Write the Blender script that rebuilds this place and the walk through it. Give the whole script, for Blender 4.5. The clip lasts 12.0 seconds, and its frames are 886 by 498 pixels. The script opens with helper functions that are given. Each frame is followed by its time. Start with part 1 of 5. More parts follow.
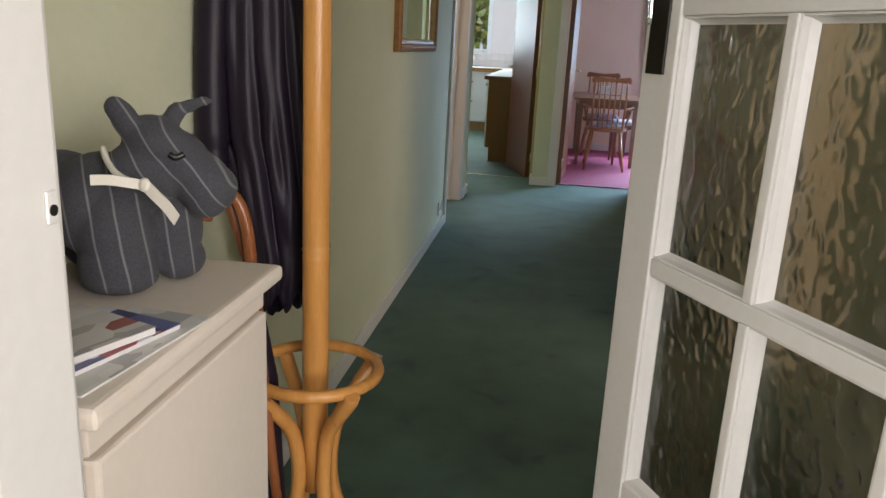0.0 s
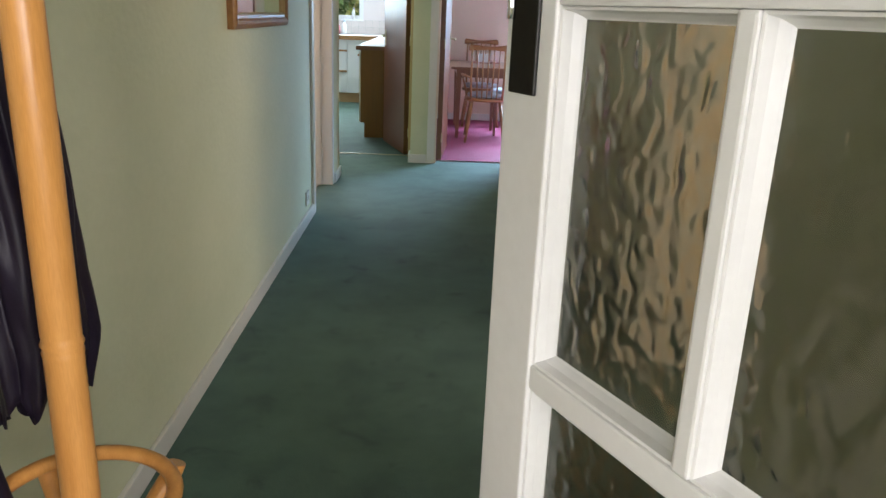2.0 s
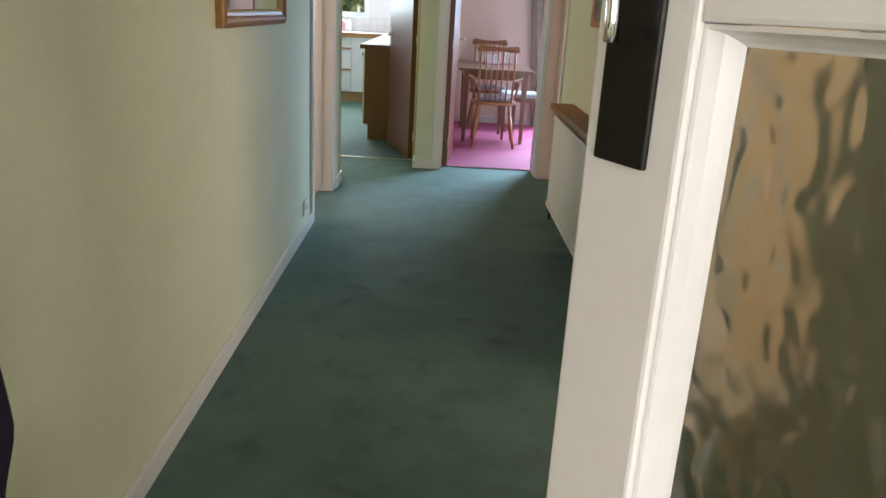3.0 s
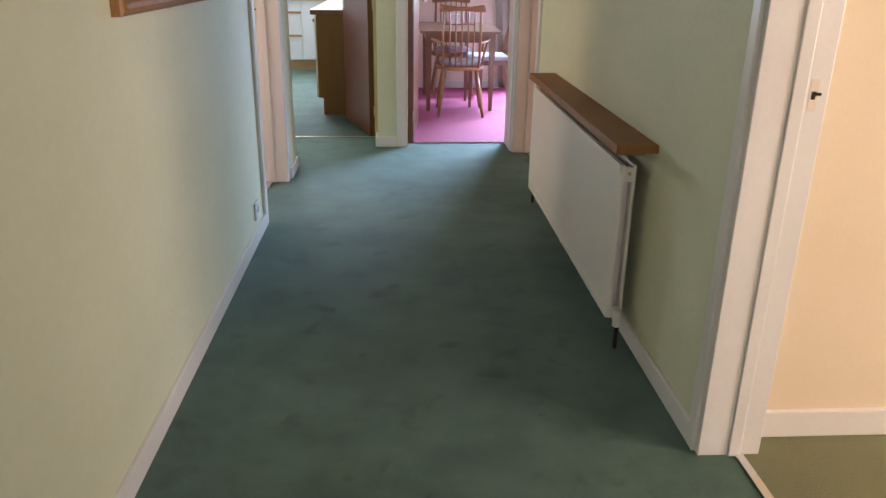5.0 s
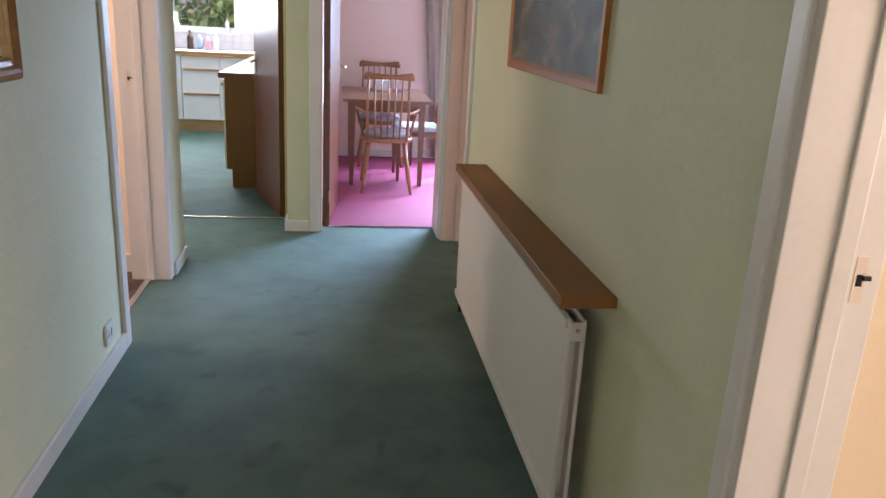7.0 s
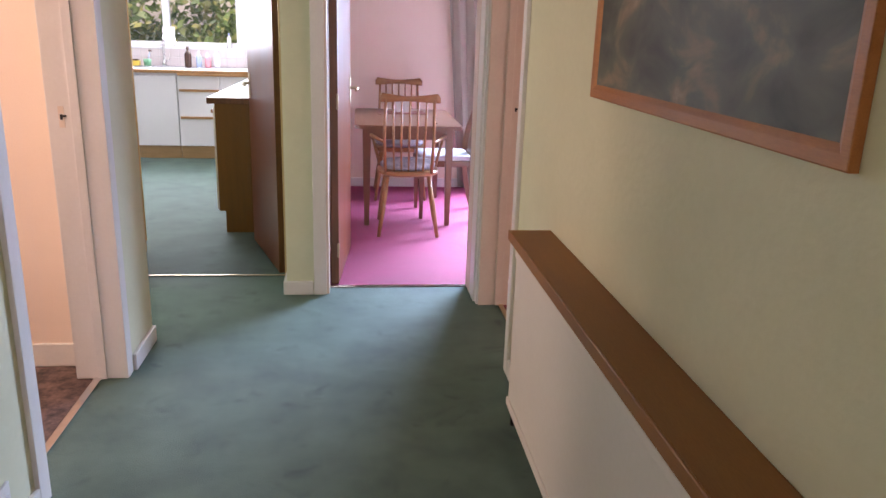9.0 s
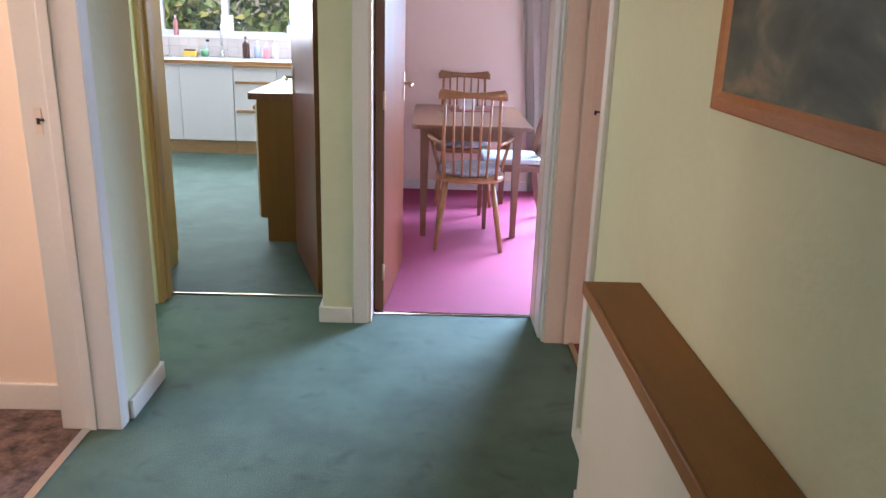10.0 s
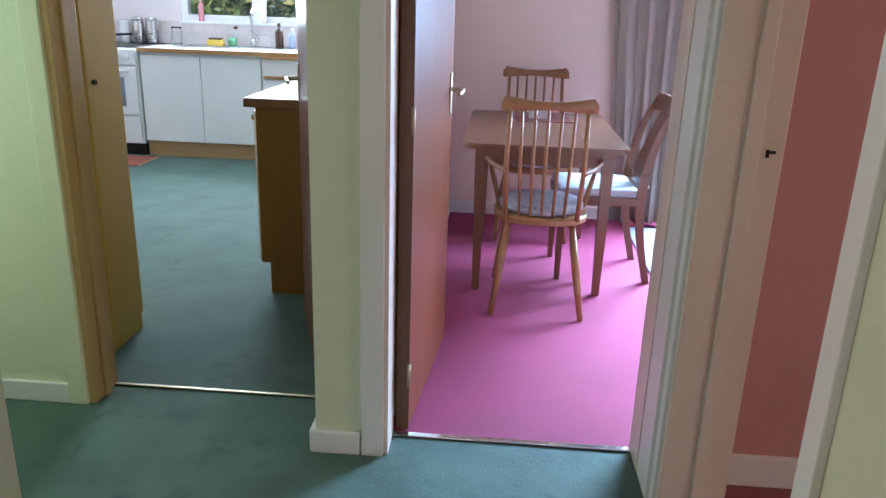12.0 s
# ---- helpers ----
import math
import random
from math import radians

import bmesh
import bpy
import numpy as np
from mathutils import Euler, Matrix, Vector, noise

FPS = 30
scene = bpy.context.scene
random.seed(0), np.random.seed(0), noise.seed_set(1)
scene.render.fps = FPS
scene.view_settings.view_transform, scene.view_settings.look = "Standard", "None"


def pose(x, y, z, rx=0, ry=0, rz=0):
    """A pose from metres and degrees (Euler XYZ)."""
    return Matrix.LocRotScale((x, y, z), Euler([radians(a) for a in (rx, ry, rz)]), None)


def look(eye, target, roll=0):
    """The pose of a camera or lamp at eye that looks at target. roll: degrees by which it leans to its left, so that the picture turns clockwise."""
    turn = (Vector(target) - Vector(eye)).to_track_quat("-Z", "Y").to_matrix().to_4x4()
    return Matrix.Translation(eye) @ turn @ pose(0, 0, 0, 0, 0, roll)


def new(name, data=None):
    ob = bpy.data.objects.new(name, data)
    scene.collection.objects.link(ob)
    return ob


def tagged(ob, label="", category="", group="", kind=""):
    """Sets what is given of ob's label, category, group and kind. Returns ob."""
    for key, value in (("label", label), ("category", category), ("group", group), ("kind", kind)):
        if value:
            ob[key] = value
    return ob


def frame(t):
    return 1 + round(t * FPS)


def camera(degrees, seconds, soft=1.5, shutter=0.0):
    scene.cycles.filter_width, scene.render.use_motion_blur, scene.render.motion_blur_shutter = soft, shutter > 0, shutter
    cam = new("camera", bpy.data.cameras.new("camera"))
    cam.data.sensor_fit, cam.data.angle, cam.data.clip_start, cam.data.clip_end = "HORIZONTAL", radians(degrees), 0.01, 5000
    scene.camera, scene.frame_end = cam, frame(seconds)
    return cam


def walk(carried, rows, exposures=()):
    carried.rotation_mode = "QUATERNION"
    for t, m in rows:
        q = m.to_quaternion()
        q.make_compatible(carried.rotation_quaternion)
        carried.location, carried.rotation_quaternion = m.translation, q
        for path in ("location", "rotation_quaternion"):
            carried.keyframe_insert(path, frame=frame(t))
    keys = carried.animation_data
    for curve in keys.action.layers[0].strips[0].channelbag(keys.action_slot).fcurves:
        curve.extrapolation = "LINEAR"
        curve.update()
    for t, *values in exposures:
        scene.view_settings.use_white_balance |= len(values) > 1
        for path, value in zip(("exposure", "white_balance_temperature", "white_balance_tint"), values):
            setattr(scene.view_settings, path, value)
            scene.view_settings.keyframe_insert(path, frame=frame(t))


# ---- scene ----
cam = camera(60.9, 12.0)
METRES, EYE, TILT, LEAN, TURN = 5.0, 1.21, 0.0, 0.0, 7.7
ROWS = [
    (0.0, 0.0, 0.0, 0.0, 0.78, -15.26, -2.88),
    (0.5, -0.0032, 0.0162, 0.0094, -4.87, -17.23, -2.35),
    (1.0, -0.0005, 0.0324, 0.0112, -10.27, -17.9, -1.67),
    (1.5, 0.0137, 0.0577, 0.0088, -9.96, -17.17, -1.78),
    (2.0, 0.0234, 0.0845, 0.0089, -7.97, -17.46, -2.19),
    (2.5, 0.026, 0.1136, 0.0101, -7.44, -17.58, -3.39),
    (4.5, 0.0277, 0.2308, 0.0113, -9.31, -19.7, -0.96),
    (5.0, 0.0342, 0.2563, 0.0184, -10.99, -20.81, -0.87),
    (5.5, 0.0437, 0.2941, 0.0229, -13.9, -19.84, -0.83),
    (6.0, 0.0596, 0.3284, 0.0265, -15.08, -18.21, -0.79),
    (6.5, 0.076, 0.3603, 0.0332, -15.91, -16.95, -2.68),
    (8.5, 0.1166, 0.5419, 0.031, -13.14, -16.79, -2.62),
    (9.0, 0.1263, 0.6002, 0.0325, -13.87, -16.22, -1.79),
    (9.5, 0.145, 0.6591, 0.0273, -11.31, -16.59, -0.5),
    (10.0, 0.1643, 0.7165, 0.0296, -8.24, -17.09, -1.66),
    (10.5, 0.1751, 0.7796, 0.0286, -7.56, -17.01, -1.48),
    (11.0, 0.1854, 0.8411, 0.0237, -6.06, -17.54, -1.8),
    (11.5, 0.1956, 0.9019, 0.0236, -3.34, -18.51, -2.25),
    (12.0, 0.2024, 0.9639, 0.0217, -3.23, -18.03, -1.75),
]
walk(cam, [(t, pose(0, 0, EYE, TILT, LEAN, TURN) @ pose(METRES * x, METRES * y, METRES * z, 90 + pitch, roll, yaw)) for t, x, y, z, yaw, pitch, roll in ROWS],
     exposures=[(0.0, -1.27, 6700, 19), (0.5, -0.93, 6400, 17), (1.5, -0.82, 6400, 16), (2.7, -0.72, 6550, 17), (4.3, -0.46, 6950, 28), (5.5, -0.42, 6350, 29), (6.5, -0.44, 6400, 29), (8.5, -0.34, 7100, 46), (10.0, -0.30, 6500, 31), (11.0, -0.54, 6250, 24), (12.0, -0.62, 6050, 25)])


# ---- world, daylight and exposure ----
world = bpy.data.worlds.new("sky")
scene.world = world
world.use_nodes = True
wn = world.node_tree
sky = wn.nodes.new("ShaderNodeTexSky")
sky.sky_type = "NISHITA"
sky.sun_disc = False
sky.sun_elevation = radians(39)
sky.sun_rotation = radians(190)
wn.links.new(sky.outputs["Color"], wn.nodes["Background"].inputs["Color"])
wn.nodes["Background"].inputs["Strength"].default_value = 0.15

sun_data = bpy.data.lights.new("sun", "SUN")
sun_data.energy = 5.0
sun_data.angle = radians(0.6)
sun_data.color = (1.0, 0.95, 0.87)
sun = new("sun", sun_data)
sun.matrix_world = look((-6, -16, 20), (-2, 8, 0))


def window_light(name, eye, target, width, height, watts, color, spread=180):
    """The sky's light through one opening."""
    data = bpy.data.lights.new(name, "AREA")
    data.shape, data.size, data.size_y = "RECTANGLE", width, height
    data.energy, data.color = watts, color
    data.spread = radians(spread)
    ob = new(name, data)
    ob.matrix_world = look(eye, target)
    return ob


SKY_WARM = (1.0, 0.85, 0.67)
window_light("patio_daylight", (2.27, 9.785, 1.45), (1.20, 8.05, -0.25), 1.45, 1.2, 320, (0.46, 0.74, 1.0), 94)
window_light("kitchen_daylight", (-1.76, 11.62, 1.58), (-1.70, 9.5, 1.75), 1.36, 0.82, 215, (0.72, 0.94, 1.0))
window_light("bedroom_daylight", (3.35, 1.6, 1.4), (1.0, 2.0, 1.0), 1.4, 1.2, 100, (1.0, 0.87, 0.71))
window_light("porch_daylight", (1.50, -1.30, 1.42), (-0.62, 1.05, 1.0), 1.5, 1.3, 160, (1.0, 0.985, 0.955))
window_light("porch_front_daylight", (0.0, -3.45, 1.35), (0.12, 2.0, 0.85), 2.4, 1.4, 128, (0.96, 0.98, 1.0))
window_light("cloakroom_daylight", (-2.25, 5.52, 1.5), (0.8, 4.7, 0.8), 0.5, 0.8, 30, (1.0, 0.86, 0.67))
window_light("passage_daylight", (-1.93, 6.68, 1.4), (-0.6, 6.7, 0.7), 0.5, 1.0, 16, (0.64, 1.0, 0.78))
window_light("lounge_daylight", (4.35, 5.0, 1.4), (1.0, 6.3, 0.8), 1.6, 1.2, 58, SKY_WARM)


# ---- materials ----
def nodes_of(mat):
    mat.use_nodes = True
    tree = mat.node_tree
    return tree, tree.nodes["Principled BSDF"]


def surface(name, dark, light, scale=6.0, rough=0.6, grain=120.0, bump=0.15, depth=0.002, metal=0.0, stretch=(1, 1, 1), fine=0.35, sheen=0.0, vary=0.0, stains=0.0):
    """A painted, woven or worn surface: large drifts between two colours, fine grain over them, and relief."""
    mat = bpy.data.materials.new(name)
    tree, bsdf = nodes_of(mat)
    add, link = tree.nodes.new, tree.links.new
    coord = add("ShaderNodeTexCoord")
    mapping = add("ShaderNodeMapping")
    mapping.inputs["Scale"].default_value = stretch
    link(coord.outputs["Object"], mapping.inputs["Vector"])
    big = add("ShaderNodeTexNoise")
    big.inputs["Scale"].default_value, big.inputs["Detail"].default_value, big.inputs["Roughness"].default_value = scale, 6, 0.6
    small = add("ShaderNodeTexNoise")
    small.inputs["Scale"].default_value, small.inputs["Detail"].default_value = grain, 3
    link(mapping.outputs["Vector"], big.inputs["Vector"])
    link(mapping.outputs["Vector"], small.inputs["Vector"])
    mix = add("ShaderNodeMix")
    mix.data_type = "FLOAT"
    mix.inputs[0].default_value = fine
    link(big.outputs["Fac"], mix.inputs[2])
    link(small.outputs["Fac"], mix.inputs[3])
    value = mix.outputs[0]
    if vary:
        info = add("ShaderNodeObjectInfo")
        shift = add("ShaderNodeMath")
        shift.operation = "MULTIPLY_ADD"
        shift.inputs[1].default_value = vary
        link(info.outputs["Random"], shift.inputs[0])
        link(value, shift.inputs[2])
        value = shift.outputs[0]
    ramp = add("ShaderNodeValToRGB")
    ramp.color_ramp.elements[0].position, ramp.color_ramp.elements[1].position = 0.32, 0.68
    ramp.color_ramp.elements[0].color, ramp.color_ramp.elements[1].color = (*dark, 1), (*light, 1)
    link(value, ramp.inputs["Fac"])
    link(ramp.outputs["Color"], bsdf.inputs["Base Color"])
    gloss = add("ShaderNodeMapRange")
    gloss.inputs["To Min"].default_value, gloss.inputs["To Max"].default_value = max(0.02, rough - 0.08), min(1, rough + 0.08)
    link(big.outputs["Fac"], gloss.inputs["Value"])
    link(gloss.outputs["Result"], bsdf.inputs["Roughness"])
    bsdf.inputs["Metallic"].default_value = metal
    if stains:
        spots = add("ShaderNodeTexNoise")
        spots.inputs["Scale"].default_value, spots.inputs["Detail"].default_value, spots.inputs["Distortion"].default_value = 7.5, 4, 0.6
        link(coord.outputs["Object"], spots.inputs["Vector"])
        mask = add("ShaderNodeMapRange")
        mask.inputs["From Min"].default_value, mask.inputs["From Max"].default_value = 0.60, 0.74
        mask.inputs["To Min"].default_value, mask.inputs["To Max"].default_value = 0.0, stains
        link(spots.outputs["Fac"], mask.inputs["Value"])
        soil = add("ShaderNodeMix")
        soil.data_type = "RGBA"
        soil.inputs[7].default_value = (0.010, 0.022, 0.020, 1)
        link(mask.outputs["Result"], soil.inputs[0])
        link(ramp.outputs["Color"], soil.inputs[6])
        link(soil.outputs[2], bsdf.inputs["Base Color"])
    if sheen:
        bsdf.inputs["Sheen Weight"].default_value = sheen
        bsdf.inputs["Sheen Roughness"].default_value = 0.6
    relief = add("ShaderNodeBump")
    relief.inputs["Strength"].default_value, relief.inputs["Distance"].default_value = bump, depth
    link(small.outputs["Fac"], relief.inputs["Height"])
    link(relief.outputs["Normal"], bsdf.inputs["Normal"])
    return mat


WALLPAPER = surface("sage_wallpaper", (0.615, 0.640, 0.450), (0.695, 0.710, 0.520), 1.6, 0.72, 34, 0.42, 0.003, stretch=(1, 1, 1.5), fine=0.22)
MAGNOLIA = surface("cream_emulsion", (0.70, 0.58, 0.42), (0.76, 0.64, 0.48), 1.5, 0.7, 160, 0.25, 0.001)
PALE_PINK = surface("pale_pink_emulsion", (0.80, 0.65, 0.54), (0.85, 0.71, 0.60), 1.2, 0.7, 160, 0.2, 0.001)
ROSE = surface("rose_emulsion", (0.50, 0.24, 0.24), (0.56, 0.28, 0.28), 1.5, 0.7, 160, 0.25, 0.001)
KITCHEN_WALL = surface("kitchen_emulsion", (0.70, 0.62, 0.62), (0.76, 0.69, 0.69), 1.5, 0.6, 160, 0.2, 0.001)
CEILING = surface("white_ceiling", (0.74, 0.74, 0.72), (0.80, 0.80, 0.78), 2.0, 0.9, 60, 0.5, 0.003)
GLOSS = surface("white_gloss_paint", (0.70, 0.685, 0.65), (0.76, 0.75, 0.72), 3.0, 0.32, 70, 0.12, 0.001)
# dim, warm light at the kitchen doorway is put into this lining's colour
LINING_DIM_WARM = surface("cream_gloss_dim_warm_light", (0.46, 0.32, 0.13), (0.54, 0.39, 0.17), 3.0, 0.34, 70, 0.12, 0.001)
LINING = surface("pinkish_white_eggshell", (0.71, 0.60, 0.50), (0.78, 0.68, 0.58), 3.0, 0.38, 70, 0.12, 0.001)
TEAL_CARPET = surface("teal_carpet", (0.035, 0.078, 0.059), (0.097, 0.178, 0.136), 4.0, 0.84, 260, 0.6, 0.005, fine=0.40, sheen=0.04, stains=0.42)
PINK_CARPET = surface("magenta_carpet", (0.245, 0.012, 0.060), (0.355, 0.024, 0.102), 2.5, 0.86, 260, 0.6, 0.005, fine=0.35, sheen=0.05)
RED_CARPET = surface("dark_red_carpet", (0.16, 0.012, 0.016), (0.25, 0.025, 0.03), 3, 0.97, 240, 0.9, 0.006, sheen=0.2)
MOTTLED = surface("mottled_floor", (0.007, 0.007, 0.008), (0.24, 0.15, 0.13), 17, 0.8, 70, 0.4, 0.003, fine=0.20)
OLIVE_CARPET = surface("olive_carpet", (0.10, 0.11, 0.035), (0.17, 0.17, 0.06), 3, 0.97, 240, 0.9, 0.006, sheen=0.2)
BRASS = surface("worn_brass", (0.50, 0.42, 0.26), (0.62, 0.54, 0.36), 20, 0.42, 200, 0.1, 0.0005, metal=1.0)
CHROME = surface("chrome", (0.70, 0.70, 0.70), (0.80, 0.80, 0.80), 20, 0.12, 200, 0.03, 0.0003, metal=1.0)
TEAK = surface("brown_wood_veneer", (0.105, 0.040, 0.013), (0.20, 0.085, 0.028), 3.0, 0.35, 40, 0.12, 0.0008, stretch=(14, 14, 0.7))
DOOR_WOOD = surface("varnished_door_veneer", (0.165, 0.046, 0.015), (0.225, 0.066, 0.022), 1.6, 0.32, 90, 0.05, 0.0003, stretch=(3, 3, 0.35), fine=0.15)
DOOR_WOOD.node_tree.nodes["Principled BSDF"].inputs["Specular IOR Level"].default_value = 0.3
ELM = surface("waxed_elm", (0.24, 0.105, 0.036), (0.36, 0.170, 0.062), 4.0, 0.38, 60, 0.12, 0.0006, stretch=(6, 1, 6))
DARK_TABLE = surface("dark_dining_wood", (0.135, 0.052, 0.024), (0.180, 0.074, 0.034), 2.0, 0.30, 60, 0.06, 0.0006, stretch=(8, 0.8, 8))
SHELF_WOOD = surface("brown_shelf_wood", (0.225, 0.090, 0.017), (0.325, 0.138, 0.032), 2.5, 0.58, 60, 0.12, 0.0006, stretch=(8, 0.8, 8))
BEECH = surface("honey_bentwood", (0.53, 0.23, 0.055), (0.70, 0.34, 0.095), 5.0, 0.30, 60, 0.06, 0.0005, stretch=(9, 9, 0.8))
IRON = surface("blackened_metal", (0.012, 0.011, 0.010), (0.03, 0.028, 0.025), 12, 0.35, 90, 0.1, 0.0005, metal=0.6)


# ---- building helpers ----
def bx(bm, x0, x1, y0, y1, z0, z1, index=0):
    """Adds one box to a bmesh."""
    v = [bm.verts.new((x, y, z)) for z in (z0, z1) for y in (y0, y1) for x in (x0, x1)]
    for a, b, c, d in ((0, 2, 3, 1), (4, 5, 7, 6), (0, 1, 5, 4), (1, 3, 7, 5), (3, 2, 6, 7), (2, 0, 4, 6)):
        bm.faces.new((v[a], v[b], v[c], v[d])).material_index = index
    return v


def box(x0, x1, y0, y1, z0, z1, bevel=0.0, segments=2):
    bm = bmesh.new()
    bx(bm, x0, x1, y0, y1, z0, z1)
    if bevel:
        bmesh.ops.bevel(bm, geom=list(bm.edges), offset=bevel, segments=segments, profile=0.6, affect="EDGES")
    return bm


def boxes(rows):
    bm = bmesh.new()
    for row in rows:
        bx(bm, *row)
    return bm


def tube(points, radii, sides=10, bm=None, closed=False):
    """A round rod along points; radii is one number or one for each point."""
    bm = bm or bmesh.new()
    pts = [Vector(p) for p in points]
    n = len(pts)
    if not isinstance(radii, (list, tuple)):
        radii = [radii] * n
    rings = []
    side = None
    for i, p in enumerate(pts):
        ahead = pts[(i + 1) % n] if (closed or i < n - 1) else p
        behind = pts[i - 1] if (closed or i > 0) else p
        way = (ahead - behind).normalized()
        if side is None:
            side = way.cross(Vector((0, 0, 1)) if abs(way.z) < 0.9 else Vector((1, 0, 0))).normalized()
        side = (side - way * side.dot(way)).normalized()
        up = way.cross(side)
        rings.append([bm.verts.new(p + radii[i] * (math.cos(a) * side + math.sin(a) * up)) for a in (2 * math.pi * k / sides for k in range(sides))])
    pairs = list(zip(rings, rings[1:])) + ([(rings[-1], rings[0])] if closed else [])
    for r0, r1 in pairs:
        for k in range(sides):
            f = bm.faces.new((r0[k], r0[(k + 1) % sides], r1[(k + 1) % sides], r1[k]))
            f.smooth = True
    if not closed:
        bm.faces.new(list(reversed(rings[0])))
        bm.faces.new(rings[-1])
    bmesh.ops.recalc_face_normals(bm, faces=bm.faces)
    return bm


def smooth_path(points, steps=6):
    """A soft curve through a few points (Catmull-Rom)."""
    p = [Vector(q) for q in points]
    p = [2 * p[0] - p[1]] + p + [2 * p[-1] - p[-2]]
    out = []
    for a, b, c, d in zip(p, p[1:], p[2:], p[3:]):
        for k in range(steps):
            t = k / steps
            out.append(0.5 * (2 * b + (c - a) * t + (2 * a - 5 * b + 4 * c - d) * t * t + (3 * b - a - 3 * c + d) * t ** 3))
    return out + [p[-2]]


def lathe(profile, sides=24, bm=None, centre=(0, 0, 0)):
    """A turned body: profile is rows of radius and height."""
    bm = bm or bmesh.new()
    c = Vector(centre)
    rings = []
    for r, z in profile:
        rings.append([bm.verts.new(c + Vector((r * math.cos(2 * math.pi * k / sides), r * math.sin(2 * math.pi * k / sides), z))) for k in range(sides)])
    for r0, r1 in zip(rings, rings[1:]):
        for k in range(sides):
            bm.faces.new((r0[k], r0[(k + 1) % sides], r1[(k + 1) % sides], r1[k])).smooth = True
    bm.faces.new(list(reversed(rings[0])))
    bm.faces.new(rings[-1])
    return bm


def part(name, bm, material, parent=None, label="", place=None):
    """Links a bmesh as one mesh object, under a thing or part where one is given."""
    mesh = bpy.data.meshes.new(name)
    bm.to_mesh(mesh)
    bm.free()
    for m in (material if isinstance(material, (list, tuple)) else (material,)):
        mesh.materials.append(m)
    ob = new(name, mesh)
    if place is not None:
        ob.matrix_basis = place
    if parent is not None:
        ob.parent = parent
    if label:
        ob["label"] = label
    return ob


def thing(name, place, label, category, group="", kind=""):
    ob = new(name)
    ob.empty_display_size = 0.1
    ob.matrix_basis = place
    return tagged(ob, label, category, group, kind)


def setting(name, bm, material, label, category):
    return tagged(part(name, bm, material), label, category, kind="structure")


# ---- structure: floors, walls, ceiling ----
H = 2.40
DOOR_H = 2.03
setting("floor_hall", boxes([(-0.80, 0.95, 0.30, 7.00, -0.1, 0.0), (-2.0, -0.80, 6.30, 7.20, -0.1, 0.0), (-0.80, 0.0, 7.00, 7.20, -0.1, 0.0)]), TEAL_CARPET, "worn dark teal fitted carpet in the hallway", "carpet")
setting("floor_kitchen", boxes([(-3.7, -0.05, 7.22, 11.8, -0.1, 0.0)]), TEAL_CARPET, "teal fitted carpet in the kitchen", "carpet")
setting("floor_dining_room", boxes([(0.0, 3.3, 7.02, 9.9, -0.1, 0.0)]), PINK_CARPET, "bright magenta pink fitted carpet in the dining room", "carpet")
setting("floor_bedroom", boxes([(0.965, 3.6, 0.44, 3.20, -0.1, 0.0)]), OLIVE_CARPET, "olive green fitted carpet in the side room", "carpet")
setting("floor_lounge", boxes([(0.965, 4.6, 3.20, 7.00, -0.1, 0.0)]), RED_CARPET, "dark red fitted carpet in the lounge", "carpet")
setting("floor_porch", boxes([(-1.4, 1.7, -3.7, 0.30, -0.1, -0.004)]), OLIVE_CARPET, "plain porch floor outside the glazed door", "floor")
setting("ceiling", boxes([(-3.8, 4.7, -3.7, 11.9, H, H + 0.1)]), CEILING, "plain white ceiling", "ceiling")

setting("wall_hall_west", boxes([(-0.88, -0.70, 0.54, 5.10, 0, H), (-0.88, -0.70, 5.10, 5.94, DOOR_H, H), (-0.88, -0.686, 5.94, 6.30, 0, H)]), WALLPAPER, "long hallway wall with embossed sage green wallpaper", "wall")
setting("wall_hall_east", boxes([(0.85, 1.02, 0.54, 2.28, 0, H), (0.85, 1.02, 2.28, 3.07, DOOR_H, H), (0.85, 1.02, 3.07, 5.92, 0, H), (0.85, 1.02, 5.92, 6.73, DOOR_H, H), (0.84, 1.02, 6.73, 6.90, 0, H)]), WALLPAPER, "hallway wall with embossed sage green wallpaper above the radiator", "wall")
setting("wall_front", boxes([(-1.4, -0.42, 0.40, 0.54, 0, H), (0.60, 1.7, 0.40, 0.54, 0, H), (-0.42, 0.60, 0.40, 0.54, 2.06, H)]), WALLPAPER, "wall around the glazed inner door", "wall")
setting("wall_alcove", boxes([(-2.0, -0.97, 7.08, 7.21, 0, H), (-2.1, -2.0, 6.30, 6.40, 0, H), (-2.1, -2.0, 6.95, 7.21, 0, H), (-2.1, -2.0, 6.40, 6.95, 0, 0.85), (-2.1, -2.0, 6.40, 6.95, 1.95, H), (-0.97, -0.15, 7.08, 7.21, DOOR_H, H)]), WALLPAPER, "sage green wall beside the kitchen doorway", "wall")
setting("wall_post", boxes([(-0.15, 0.06, 6.90, 7.22, 0, H), (0.06, 0.84, 6.90, 7.02, DOOR_H, H)]), WALLPAPER, "narrow wall between the kitchen and dining doorways", "wall")
setting("wall_kitchen_dining", boxes([(-0.12, -0.03, 7.22, 11.7, 0, H)]), KITCHEN_WALL, "kitchen side wall behind the base units", "wall")
setting("wall_dining_west", boxes([(-0.03, 0.05, 7.22, 9.9, 0, H)]), PALE_PINK, "pale pink dining room side wall", "wall")
setting("wall_dining_south", boxes([(0.84, 3.3, 6.95, 7.02, 0, H)]), PALE_PINK, "pale pink dining room wall", "wall")
